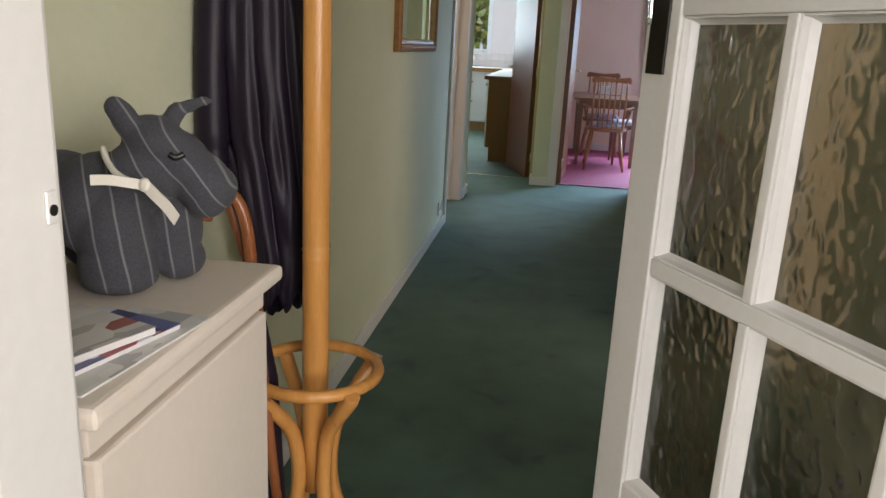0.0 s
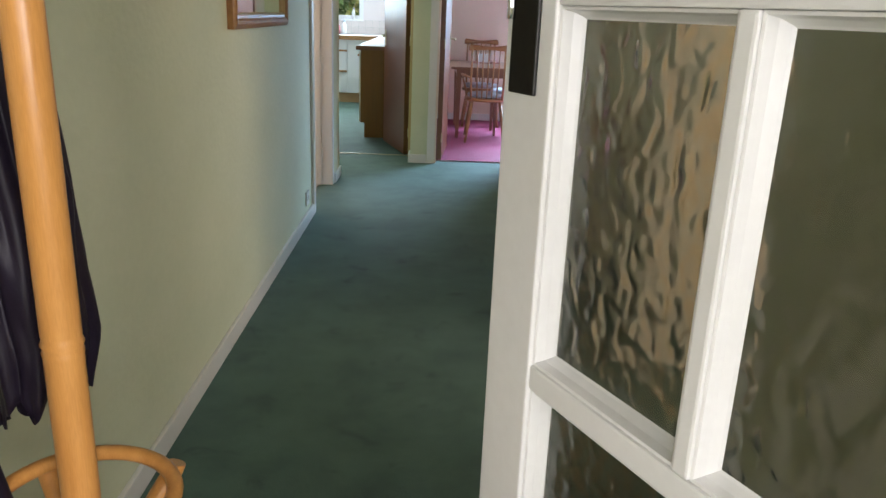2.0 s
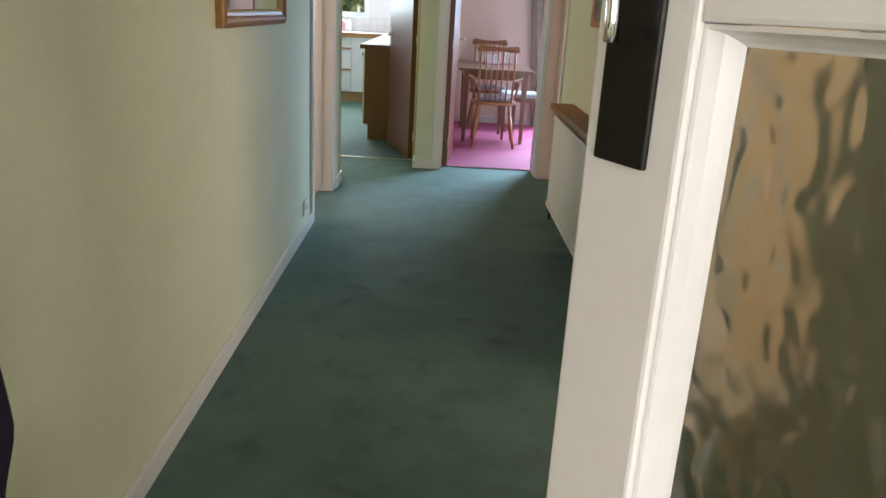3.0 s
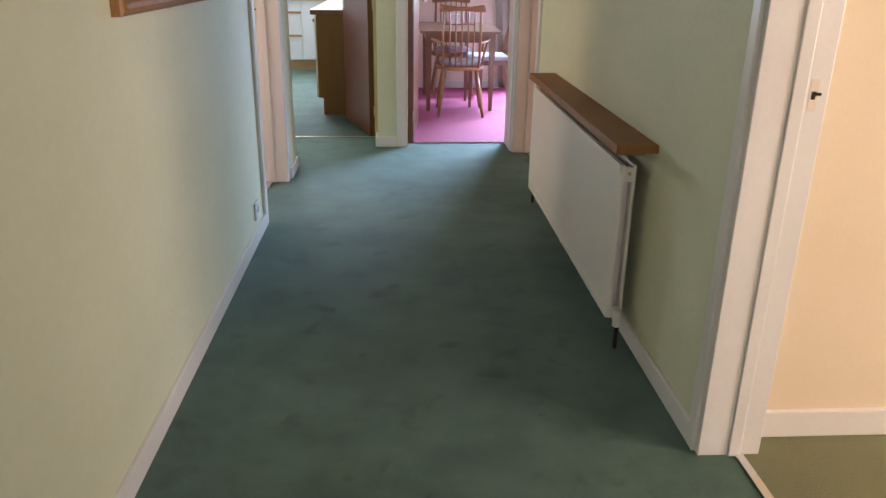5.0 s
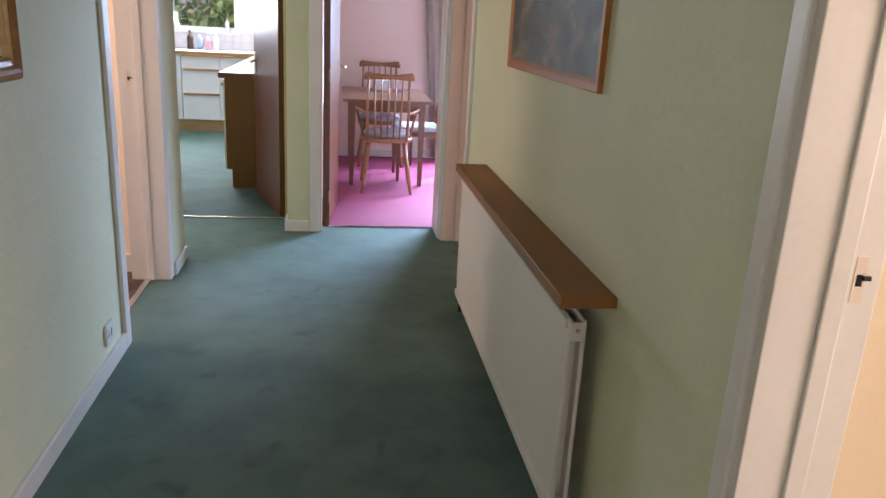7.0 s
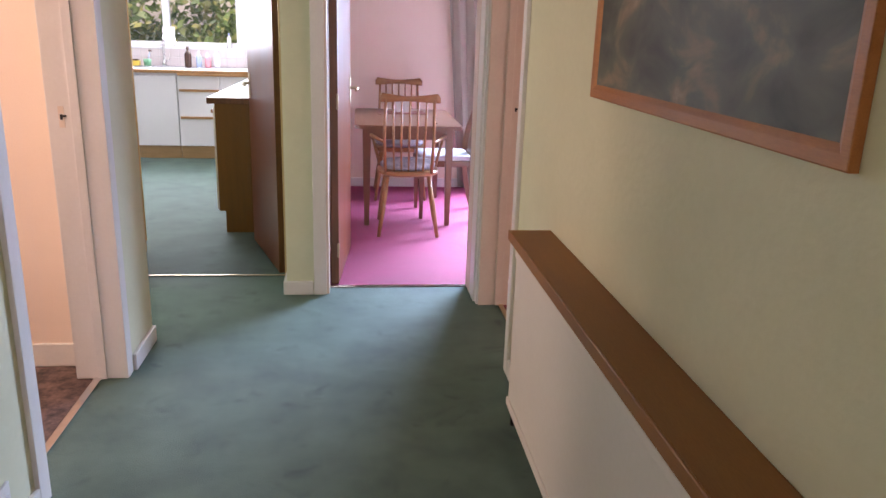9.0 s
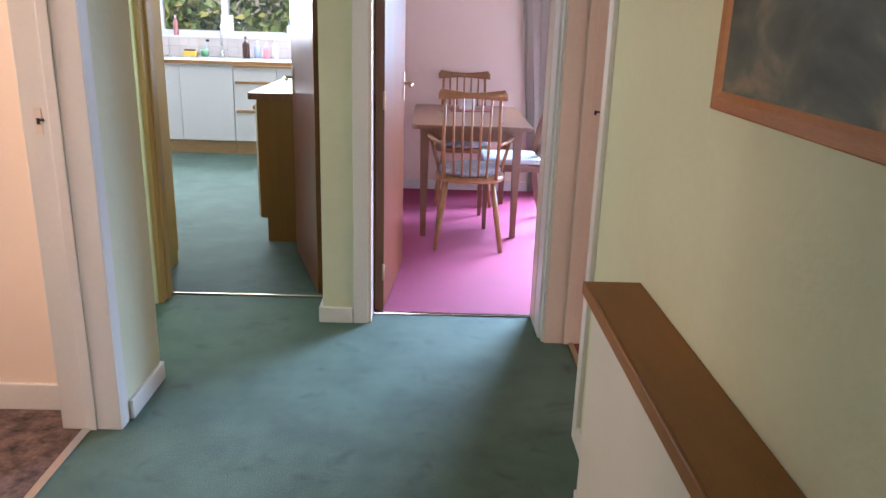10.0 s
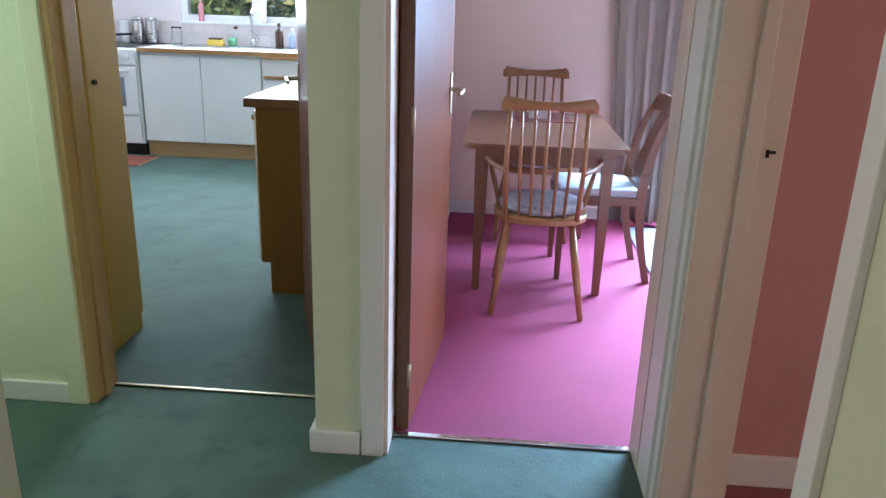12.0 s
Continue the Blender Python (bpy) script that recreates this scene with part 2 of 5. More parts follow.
setting("wall_dining_north", boxes([(0.05, 1.45, 9.77, 9.9, 0, H), (1.45, 3.1, 9.77, 9.9, 2.1, H), (3.1, 3.3, 9.77, 9.9, 0, H)]), PALE_PINK, "pale pink back wall of the dining room", "wall")
setting("wall_dining_east", boxes([(3.2, 3.3, 7.02, 9.77, 0, H)]), PALE_PINK, "pale pink dining room side wall", "wall")
setting("wall_kitchen_north", boxes([(-3.7, -2.50, 11.7, 11.85, 0, H), (-1.02, -0.03, 11.7, 11.85, 0, H), (-2.50, -1.02, 11.7, 11.85, 0, 1.10), (-2.50, -1.02, 11.7, 11.85, 2.05, H)]), KITCHEN_WALL, "pale kitchen wall around the window", "wall")
setting("wall_kitchen_west", boxes([(-3.7, -3.6, 7.21, 11.7, 0, H), (-3.6, -2.1, 7.11, 7.21, 0, H)]), KITCHEN_WALL, "pale kitchen side wall", "wall")
setting("wall_cloakroom", boxes([(-2.4, -0.88, 6.05, 6.30, 0, H), (-2.4, -0.88, 4.5, 4.6, 0, H), (-2.4, -2.3, 4.6, 5.25, 0, H), (-2.4, -2.3, 5.78, 6.05, 0, H), (-2.4, -2.3, 5.25, 5.78, 0, 1.1), (-2.4, -2.3, 5.25, 5.78, 1.9, H)]), PALE_PINK, "pale pink cloakroom walls", "wall")
setting("floor_cloakroom", boxes([(-2.4, -0.80, 4.6, 6.05, -0.1, 0.0)]), MOTTLED, "dark mottled patterned cloakroom carpet", "carpet")
setting("wall_bedroom", boxes([(1.02, 3.6, 3.14, 3.20, 0, H), (3.5, 3.6, 0.54, 0.9, 0, H), (3.5, 3.6, 2.3, 3.14, 0, H), (3.5, 3.6, 0.9, 2.3, 0, 0.8), (3.5, 3.6, 0.9, 2.3, 2.0, H), (1.7, 3.6, 0.44, 0.54, 0, H)]), MAGNOLIA, "warm cream side room walls", "wall")
setting("wall_lounge", boxes([(1.02, 4.6, 6.88, 6.95, 0, H), (1.02, 4.6, 3.20, 3.27, 0, H), (4.5, 4.6, 3.27, 4.2, 0, H), (4.5, 4.6, 5.8, 6.88, 0, H), (4.5, 4.6, 4.2, 5.8, 0, 0.8), (4.5, 4.6, 4.2, 5.8, 2.0, H)]), ROSE, "dusky rose lounge walls", "wall")
setting("wall_porch", boxes([(-1.4, -1.3, -3.7, 0.40, 0, H), (1.6, 1.7, -3.7, 0.40, 0, 0.7), (1.6, 1.7, -3.7, 0.40, 2.1, H), (-1.3, 1.6, -3.7, -3.6, 0, 0.5), (-1.3, 1.6, -3.7, -3.6, 2.1, H)]), GLOSS, "white porch walls under wide windows", "wall")


# ---- trims: linings, architraves, skirtings, thresholds ----
def trim(name, rows, material, label, bevel=0.003):
    bm = boxes(rows)
    if bevel:
        bmesh.ops.bevel(bm, geom=list(bm.edges), offset=bevel, segments=2, profile=0.6, affect="EDGES")
    return setting(name, bm, material, label, "trim")


def lining_in_side_wall(name, x0, x1, y0, y1, stop_x, material, label):
    """Door lining in a wall that runs along y: two jambs, a head and a stop bead."""
    rows = [(x0 - 0.003, x1 + 0.003, y0, y0 + 0.025, 0, DOOR_H), (x0 - 0.003, x1 + 0.003, y1 - 0.025, y1, 0, DOOR_H), (x0 - 0.003, x1 + 0.003, y0 + 0.025, y1 - 0.025, DOOR_H - 0.025, DOOR_H),
            (stop_x, stop_x + 0.035, y0 + 0.025, y0 + 0.033, 0, DOOR_H - 0.025), (stop_x, stop_x + 0.035, y1 - 0.033, y1 - 0.025, 0, DOOR_H - 0.025)]
    return trim(name, rows, material, label)


def architrave(name, x, side, y0, y1, material, label, width=0.058):
    """Moulded boards round an opening on a wall that runs along y; side is the way it faces."""
    a, b = sorted((x, x + side * 0.016))
    rows = []
    for s, e in ((y0 - width, y0 + 0.006), (y1 - 0.006, y1 + width)):
        rows.append((a, b, s, e, 0, DOOR_H + width))
    rows.append((a, b, y0 + 0.006, y1 - 0.006, DOOR_H - 0.006, DOOR_H + width))
    return trim(name, rows, material, label)


lining_in_side_wall("door_lining_cloakroom", -0.88, -0.688, 5.10, 5.94, -0.80, GLOSS, "white painted lining of the cloakroom doorway")
architrave("architrave_cloakroom", -0.70, 1, 5.10, 5.935, GLOSS, "white moulded architrave round the cloakroom doorway", 0.045)
lining_in_side_wall("door_lining_bedroom", 0.847, 1.02, 2.28, 3.07, 0.93, GLOSS, "white painted lining of the side room doorway")
architrave("architrave_bedroom", 0.85, -1, 2.28, 3.075, GLOSS, "white moulded architrave round the side room doorway", 0.035)
lining_in_side_wall("door_lining_lounge", 0.847, 1.02, 5.92, 6.73, 0.93, LINING, "pinkish white lining of the lounge doorway")
architrave("architrave_lounge", 0.85, -1, 5.93, 6.725, GLOSS, "white moulded architrave round the lounge doorway", 0.05)
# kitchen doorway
trim("door_lining_kitchen", [(-0.973, -0.945, 7.075, 7.225, 0, DOOR_H), (-0.178, -0.150, 7.09, 7.225, 0, DOOR_H), (-0.945, -0.178, 7.075, 7.225, DOOR_H - 0.025, DOOR_H), (-0.945, -0.933, 7.13, 7.165, 0, DOOR_H - 0.025)], LINING_DIM_WARM, "cream painted lining of the kitchen doorway, dim warm light in its colour")
trim("architrave_kitchen", [(-1.03, -0.967, 7.062, 7.08, 0, DOOR_H + 0.06), (-0.967, -0.155, 7.062, 7.08, DOOR_H, DOOR_H + 0.06)], WALLPAPER, "painted boards round the kitchen doorway", 0.004)
# dining doorway
trim("door_lining_dining", [(0.052, 0.072, 6.897, 7.03, 0, DOOR_H), (0.822, 0.846, 6.90, 7.03, 0, DOOR_H), (0.072, 0.822, 6.897, 7.03, DOOR_H - 0.025, DOOR_H)], LINING, "white lining of the dining room doorway")
trim("architrave_dining", [(-0.008, 0.058, 6.882, 6.90, 0, DOOR_H + 0.06), (0.824, 0.840, 6.76, 6.895, 0, DOOR_H + 0.06), (0.058, 0.824, 6.882, 6.90, DOOR_H - 0.004, DOOR_H + 0.06)], GLOSS, "white moulded architrave round the dining room doorway")

SK = 0.072
def skirting(name, rows, material=GLOSS, label="white gloss skirting board"):
    return trim(name, rows, material, label, 0.005)


skirting("baseboard_hall_west", [(-0.70, -0.684, 0.56, 5.055, 0, SK), (-0.686, -0.670, 5.985, 6.30, 0, SK)])
skirting("baseboard_hall_east", [(0.834, 0.85, 0.56, 2.245, 0, SK), (0.834, 0.85, 3.11, 5.872, 0, SK)])
skirting("baseboard_alcove", [(-2.0, -1.03, 7.064, 7.08, 0, SK), (-2.0, -0.88, 6.30, 6.316, 0, SK)])
skirting("baseboard_post", [(-0.166, -0.012, 6.880, 6.90, 0, 0.074), (-0.168, -0.150, 6.884, 7.085, 0, 0.073)], label="rounded white skirting block on the post")
skirting("baseboard_dining", [(0.05, 1.42, 9.754, 9.77, 0, 0.08), (0.05, 0.066, 7.85, 9.754, 0, 0.08)])
skirting("baseboard_cloakroom", [(-2.3, -0.885, 6.034, 6.05, 0, 0.10)])
skirting("baseboard_bedroom", [(1.023, 3.5, 3.124, 3.14, 0, 0.088)])
skirting("baseboard_lounge", [(1.023, 4.5, 6.864, 6.88, 0, 0.10)])

trim("threshold_kitchen", [(-0.945, -0.178, 7.205, 7.218, 0.001, 0.006)], BRASS, "worn brass threshold strip", 0.003)
trim("threshold_dining", [(0.072, 0.822, 7.000, 7.024, 0.001, 0.007)], CHROME, "pale metal threshold strip", 0.003)
trim("threshold_cloakroom", [(-0.815, -0.785, 5.125, 5.915, 0.001, 0.007)], CHROME, "pale metal threshold strip", 0.003)
trim("threshold_bedroom", [(0.950, 0.975, 2.305, 3.045, 0.001, 0.007)], CHROME, "worn brass threshold strip", 0.003)
trim("threshold_lounge", [(0.950, 0.975, 5.945, 6.705, 0.001, 0.007)], BRASS, "worn metal threshold strip", 0.003)


def strike_plate(place, label="dark metal strike plate let into the door lining"):
    root = thing("strike_plate", place, label, "strike plate", "strike plates")
    bm = boxes([(-0.010, 0.010, -0.0012, 0.0, -0.038, -0.012), (-0.010, 0.010, -0.0012, 0.0, 0.012, 0.038), (-0.010, -0.006, -0.0012, 0.0, -0.012, 0.012), (0.006, 0.010, -0.0012, 0.0, -0.012, 0.012)])
    part("plate", bm, LINING, root, "painted-over plate")
    part("keep", boxes([(-0.0045, 0.004, -0.0025, -0.0005, -0.010, 0.009), (0.004, 0.017, -0.006, -0.0005, 0.0, 0.007)]), IRON, root, "dark metal keep")
    return root


strike_plate(pose(-0.833, 5.915, 1.03))
strike_plate(pose(0.985, 3.045, 1.02))
strike_plate(pose(0.985, 6.705, 1.01))


# ---- inner glazed door, standing open ----
def wavy_glass(name, tint, bump, scale):
    mat = bpy.data.materials.new(name)
    tree, bsdf = nodes_of(mat)
    add, link = tree.nodes.new, tree.links.new
    bsdf.inputs["Base Color"].default_value = (*tint, 1)
    bsdf.inputs["Transmission Weight"].default_value = 1.0
    bsdf.inputs["Roughness"].default_value = 0.15 if bump else 0.0
    bsdf.inputs["IOR"].default_value = 1.45
    if bump:
        coord = add("ShaderNodeTexCoord")
        mapping = add("ShaderNodeMapping")
        mapping.inputs["Scale"].default_value = (1, 1, 0.78)
        link(coord.outputs["Object"], mapping.inputs["Vector"])
        waves = add("ShaderNodeTexNoise")
        waves.inputs["Scale"].default_value, waves.inputs["Detail"].default_value, waves.inputs["Distortion"].default_value = scale, 0.0, 0.5
        link(mapping.outputs["Vector"], waves.inputs["Vector"])
        relief = add("ShaderNodeBump")
        relief.inputs["Strength"].default_value, relief.inputs["Distance"].default_value = bump, 0.02
        link(waves.outputs["Fac"], relief.inputs["Height"])
        link(relief.outputs["Normal"], bsdf.inputs["Normal"])
    return mat


FLEMISH = wavy_glass("wavy_obscure_glass", (0.44, 0.42, 0.35), 0.22, 48)
CLEAR = wavy_glass("clear_glass", (0.97, 0.98, 0.98), 0, 1)


def glazed_door():
    """Built along +x from the hinge, its near face at y = 0; three columns and five rows of panes."""
    root = thing("door_1", pose(0.512, 0.534, 0.006, 0, 0, 116.9), "white painted inner door with fifteen wavy obscure glass panes, standing open", "door", kind="structure")
    w, h, t = 0.773, 1.99, 0.040
    cols = [0.066, 0.246, 0.264, 0.473, 0.491, 0.693]
    bars = [0.165, 0.492, 0.522, 0.880, 0.907, 1.258, 1.290, 1.600, 1.630, 1.895]

    def strip(name, x0, x1, z0, z1, y0=0.0, y1=t, bevel=0.003):
        return part(name, box(x0, x1, y0, y1, z0, z1, bevel, 2), GLOSS, root)
    strip("stile", 0, cols[0], 0, h)
    strip("stile", cols[5], w, 0, h)
    strip("rail", cols[0], cols[5], 0, bars[0])
    strip("rail", cols[0], cols[5], bars[9], h)
    for i in (1, 3, 5, 7):
        strip("glazing_bar", cols[0], cols[5], bars[i], bars[i + 1], 0.002, t - 0.002)
    for c in (1, 3):
        for r in range(5):
            strip("glazing_bar", cols[c], cols[c + 1], bars[2 * r], bars[2 * r + 1], 0.002, t - 0.002)
    for c in range(3):
        for r in range(5):
            x0, x1, z0, z1 = cols[2 * c], cols[2 * c + 1], bars[2 * r], bars[2 * r + 1]
            pane = part("pane", box(x0 + 0.001, x1 - 0.001, 0.0095, 0.0135, z0 + 0.001, z1 - 0.001), FLEMISH, root, "wavy obscure glass pane")
            pane.visible_shadow = False
            bead = bmesh.new()
            rings = [[bead.verts.new((x, y, z)) for x, z in ((x0 + i, z0 + i), (x1 - i, z0 + i), (x1 - i, z1 - i), (x0 + i, z1 - i))] for i, y in ((0.0005, t - 0.005), (0.003, t - 0.006), (0.005, 0.024), (0.009, 0.016), (0.011, 0.0136))]
            for p, q in zip(rings, rings[1:]):
                for k in range(4):
                    bead.faces.new((p[k], q[k], q[(k + 1) % 4], p[(k + 1) % 4]))
            part("glazing_bead", bead, GLOSS, root)
    # lock plate let into the latch stile
    lock = part("lock_plate", box(w - 0.058, w - 0.014, t - 0.001, t + 0.004, 1.176, 1.39, 0.002), IRON, root, "dark bronze lock plate")
    part("lever", tube(smooth_path([(w - 0.038, t + 0.004, 1.345), (w - 0.038, t + 0.018, 1.345), (w - 0.038, t + 0.022, 1.31), (w - 0.038, t + 0.020, 1.245)]), 0.004, 8), CHROME, root, "bright lever")
    return root


glazed_door()

trim("door_frame_front", [(-0.42, -0.345, 0.395, 0.49, 0, 2.06), (-0.42, -0.388, 0.49, 0.545, 0, 2.06), (0.515, 0.60, 0.395, 0.515, 0, 2.06), (-0.345, 0.515, 0.395, 0.545, 2.0, 2.06)], GLOSS, "white painted frame of the inner door", 0.006)
trim("architrave_front", [(-0.480, -0.405, 0.378, 0.40, 0, 2.10), (0.585, 0.66, 0.378, 0.40, 0, 2.10)], GLOSS, "white architrave of the inner door", 0.006)
keep = thing("door_keep", pose(-0.3445, 0.474, 1.085, 0, 0, 90), "painted-over strike plate in the inner door frame", "strike plate")
part("plate", box(-0.006, 0.006, -0.0025, 0.0, -0.012, 0.012, 0.001, 1), GLOSS, keep)
part("bolt_hole", tube([(0, -0.001, -0.002), (0, -0.0034, -0.002)], 0.0042, 12), IRON, keep, "dark round bolt hole")
part("screw", tube([(0, -0.001, 0.0085), (0, -0.0030, 0.0085)], 0.0016, 8), GLOSS, keep)


# ---- panel doors of kitchen and dining room ----
def flush_door(name, place, hand, label, handle_metal):
    """A plain veneered leaf along +x from its hinge; hand 1 puts the seen face at negative y."""
    root = thing(name, place, label, "door", kind="structure")
    w = 0.755
    part("leaf", box(0, w, -0.02, 0.02, 0.008, 2.0, 0.002, 1), DOOR_WOOD, root, "varnished brown wood veneer leaf")
    part("edge_strip", box(-0.004, 0.001, -0.021, 0.021, 0.008, 2.0), TEAK, root)
    for side in (-1, 1):
        a, b = sorted((side * 0.02, side * 0.026))
        part("handle_plate", box(w - 0.075, w - 0.035, a, b, 0.93, 1.08, 0.003), handle_metal, root, "worn metal handle plate")
        c = side * 0.026
        part("lever_handle", tube(smooth_path([(w - 0.055, c, 1.02), (w - 0.055, c + side * 0.03, 1.02), (w - 0.063, c + side * 0.042, 1.02), (w - 0.11, c + side * 0.045, 1.018), (w - 0.155, c + side * 0.040, 1.012)]), [0.009] * 12 + [0.008] * 12 + [0.007], 10), handle_metal, root, "metal lever handle")
    for z in (0.2, 1.0, 1.75):
        part("hinge", lathe([(0.006, z - 0.04), (0.006, z + 0.04)], 10, centre=(-0.006, -0.02, 0)), handle_metal, root)
    return root


flush_door("door_2", pose(-0.205, 7.245, 0.0, 0, 0, 108.0), 1, "brown varnished kitchen door standing open", BRASS)
flush_door("door_3", pose(0.098, 7.040, 0.0, 0, 0, 85.5), 1, "brown varnished dining room door standing open", BRASS)


# ---- hallway: radiator, shelf, mirror, picture, socket ----
RAD = surface("radiator_enamel", (0.70, 0.67, 0.60), (0.75, 0.72, 0.66), 3.0, 0.5, 60, 0.05, 0.0006)
def radiator():
    root = thing("radiator", pose(0, 0, 0), "long white enamel panel radiator on hallway wall", "radiator")
    part("front_panel", box(0.752, 0.766, 3.72, 5.44, 0.105, 0.675, 0.006, 3), RAD, root)
    ridge = box(0.744, 0.754, 3.725, 5.435, 0.105, 0.135, 0.004, 2)
    part("bottom_seam", ridge, RAD, root)
    part("top_seam", box(0.745, 0.755, 3.725, 5.435, 0.650, 0.675, 0.004, 2), RAD, root)
    part("rear_panel", box(0.790, 0.802, 3.72, 5.44, 0.105, 0.675, 0.005, 3), RAD, root)
    fins = bmesh.new()
    for k in range(42):
        y = 3.76 + k * 0.04
        bx(fins, 0.766, 0.790, y, y + 0.002, 0.13, 0.65)
    tagged(part("convector", fins, RAD, root), kind="stuff")
    for y in (3.722, 5.418):
        part("end_cap", box(0.758, 0.800, y - 0.004, y + 0.022, 0.615, 0.668, 0.004), RAD, root)
        part("end_tapping", box(0.764, 0.796, y - 0.002, y + 0.02, 0.11, 0.15, 0.004), RAD, root)
    for y in (3.95, 4.56, 5.2):
        part("bracket", boxes([(0.756, 0.85, y, y + 0.03, 0.085, 0.105)]), RAD, root)
    bleed = tube([(0.778, 3.712, 0.645), (0.778, 3.724, 0.645)], 0.006, 8)
    part("bleed_valve", bleed, BRASS, root)
    for y, s in ((3.70, -1), (5.455, 1)):
        part("pipe", tube(smooth_path([(0.778, y - s * 0.01, 0.13), (0.778, y + s * 0.008, 0.125), (0.78, y + s * 0.012, 0.09), (0.78, y + s * 0.012, 0.0)]), 0.0085, 10), IRON, root, "dark pipe to the floor")
        part("valve", lathe([(0.010, 0.085), (0.016, 0.090), (0.016, 0.135), (0.010, 0.150)], 12, centre=(0.779, y + s * 0.008, 0)), RAD, root, "white plastic valve cap")
    return root


radiator()
shelf = thing("radiator_shelf", pose(0, 0, 0), "brown stained wooden shelf over the radiator", "shelf")
part("board", box(0.714, 0.8495, 3.660, 5.385, 0.728, 0.756, 0.004, 2), SHELF_WOOD, shelf)
part("lip", box(0.708, 0.715, 3.660, 5.385, 0.724, 0.757, 0.002, 1), SHELF_WOOD, shelf)
for y in (3.80, 4.55, 5.30):
    part("bracket", boxes([(0.76, 0.85, y, y + 0.025, 0.690, 0.728)]), SHELF_WOOD, shelf)


def framed(bm, y0, y1, z0, z1, width, depth, plain=False):
    """A mitred moulding round a rectangle in the y-z plane; it stands from x = 0 to depth."""
    profile = [(0.0, 0.0), (0.0, 0.65), (0.12, 0.85), (0.3, 1.0), (0.48, 0.86), (0.6, 0.62), (0.82, 0.55), (1.0, 0.3), (1.0, 0.0)]
    if plain:
        profile = [(0.0, 0.0), (0.0, 0.94), (0.07, 1.0), (0.62, 0.96), (0.7, 0.9), (1.0, 0.62), (1.0, 0.0)]
    loops = []
    for inset, out in profile:
        i, x = inset * width, out * depth
        loops.append([bm.verts.new((x, y, z)) for y, z in ((y0 + i, z0 + i), (y1 - i, z0 + i), (y1 - i, z1 - i), (y0 + i, z1 - i))])
    for a, b in zip(loops, loops[1:]):
        for k in range(4):
            bm.faces.new((a[k], a[(k + 1) % 4], b[(k + 1) % 4], b[k]))
    bmesh.ops.recalc_face_normals(bm, faces=bm.faces)
    return bm


GILT_WOOD = surface("brown_gilt_wood", (0.22, 0.095, 0.022), (0.37, 0.175, 0.045), 14, 0.42, 60, 0.5, 0.003)
GILT_EDGE = surface("worn_gilt_edge", (0.40, 0.25, 0.085), (0.52, 0.36, 0.15), 30, 0.40, 90, 0.4, 0.002)
PICTURE_WOOD = surface("orange_brown_frame_wood", (0.34, 0.115, 0.024), (0.48, 0.185, 0.045), 5, 0.55, 60, 0.1, 0.0006, stretch=(6, 1, 6))
silver = bpy.data.materials.new("mirror_silver")
tree, bsdf = nodes_of(silver)
bsdf.inputs["Base Color"].default_value = (0.88, 0.89, 0.87, 1)
bsdf.inputs["Metallic"].default_value = 1.0
bsdf.inputs["Roughness"].default_value = 0.015

mirror = thing("wall_mirror", pose(-0.6995, 0, 0), "wall mirror in a broad brown gilt wooden frame", "mirror")
part("frame", framed(bmesh.new(), 3.26, 4.25, 1.165, 1.80, 0.062, 0.034), GILT_WOOD, mirror, "broad brown gilt wooden frame")
part("glass", box(0.0, 0.012, 3.315, 4.195, 1.22, 1.745), silver, mirror, "silvered mirror glass")
part("inner_moulding", framed(bmesh.new(), 3.309, 4.201, 1.214, 1.751, 0.012, 0.026), GILT_EDGE, mirror, "paler worn gilt inner moulding")


def painting_material():
    mat = bpy.data.materials.new("oil_seascape")
    tree, bsdf = nodes_of(mat)
    add, link = tree.nodes.new, tree.links.new
    coord = add("ShaderNodeTexCoord")
    mapping = add("ShaderNodeMapping")
    mapping.inputs["Scale"].default_value = (1, 2.2, 4.0)
    link(coord.outputs["Object"], mapping.inputs["Vector"])
    swirl = add("ShaderNodeTexNoise")
    swirl.inputs["Scale"].default_value, swirl.inputs["Detail"].default_value, swirl.inputs["Distortion"].default_value = 2.3, 8, 0.5
    link(mapping.outputs["Vector"], swirl.inputs["Vector"])
    ramp = add("ShaderNodeValToRGB")
    ramp.color_ramp.elements[0].position, ramp.color_ramp.elements[0].color = 0.30, (0.035, 0.040, 0.030, 1)
    ramp.color_ramp.elements[1].position, ramp.color_ramp.elements[1].color = 0.76, (0.50, 0.40, 0.27, 1)
    mid = ramp.color_ramp.elements.new(0.52)
    mid.color = (0.10, 0.105, 0.075, 1)
    mid = ramp.color_ramp.elements.new(0.63)
    mid.color = (0.24, 0.185, 0.115, 1)
    link(swirl.outputs["Fac"], ramp.inputs["Fac"])
    link(ramp.outputs["Color"], bsdf.inputs["Base Color"])
    bsdf.inputs["Roughness"].default_value = 0.6
    relief = add("ShaderNodeBump")
    relief.inputs["Strength"].default_value, relief.inputs["Distance"].default_value = 0.4, 0.002
    link(swirl.outputs["Fac"], relief.inputs["Height"])
    link(relief.outputs["Normal"], bsdf.inputs["Normal"])
    return mat


picture = thing("framed_painting", pose(0.8495, 0, 0, 0, 0, 180), "dark seascape painting in a thin orange-brown frame", "painting")
part("frame", framed(bmesh.new(), -5.035, -3.933, 1.215, 1.90, 0.034, 0.016, True), PICTURE_WOOD, picture, "orange-brown wooden frame")
part("canvas", box(0.0, 0.010, -5.007, -3.961, 1.243, 1.87), painting_material(), picture, "dark painted sea and clouds")

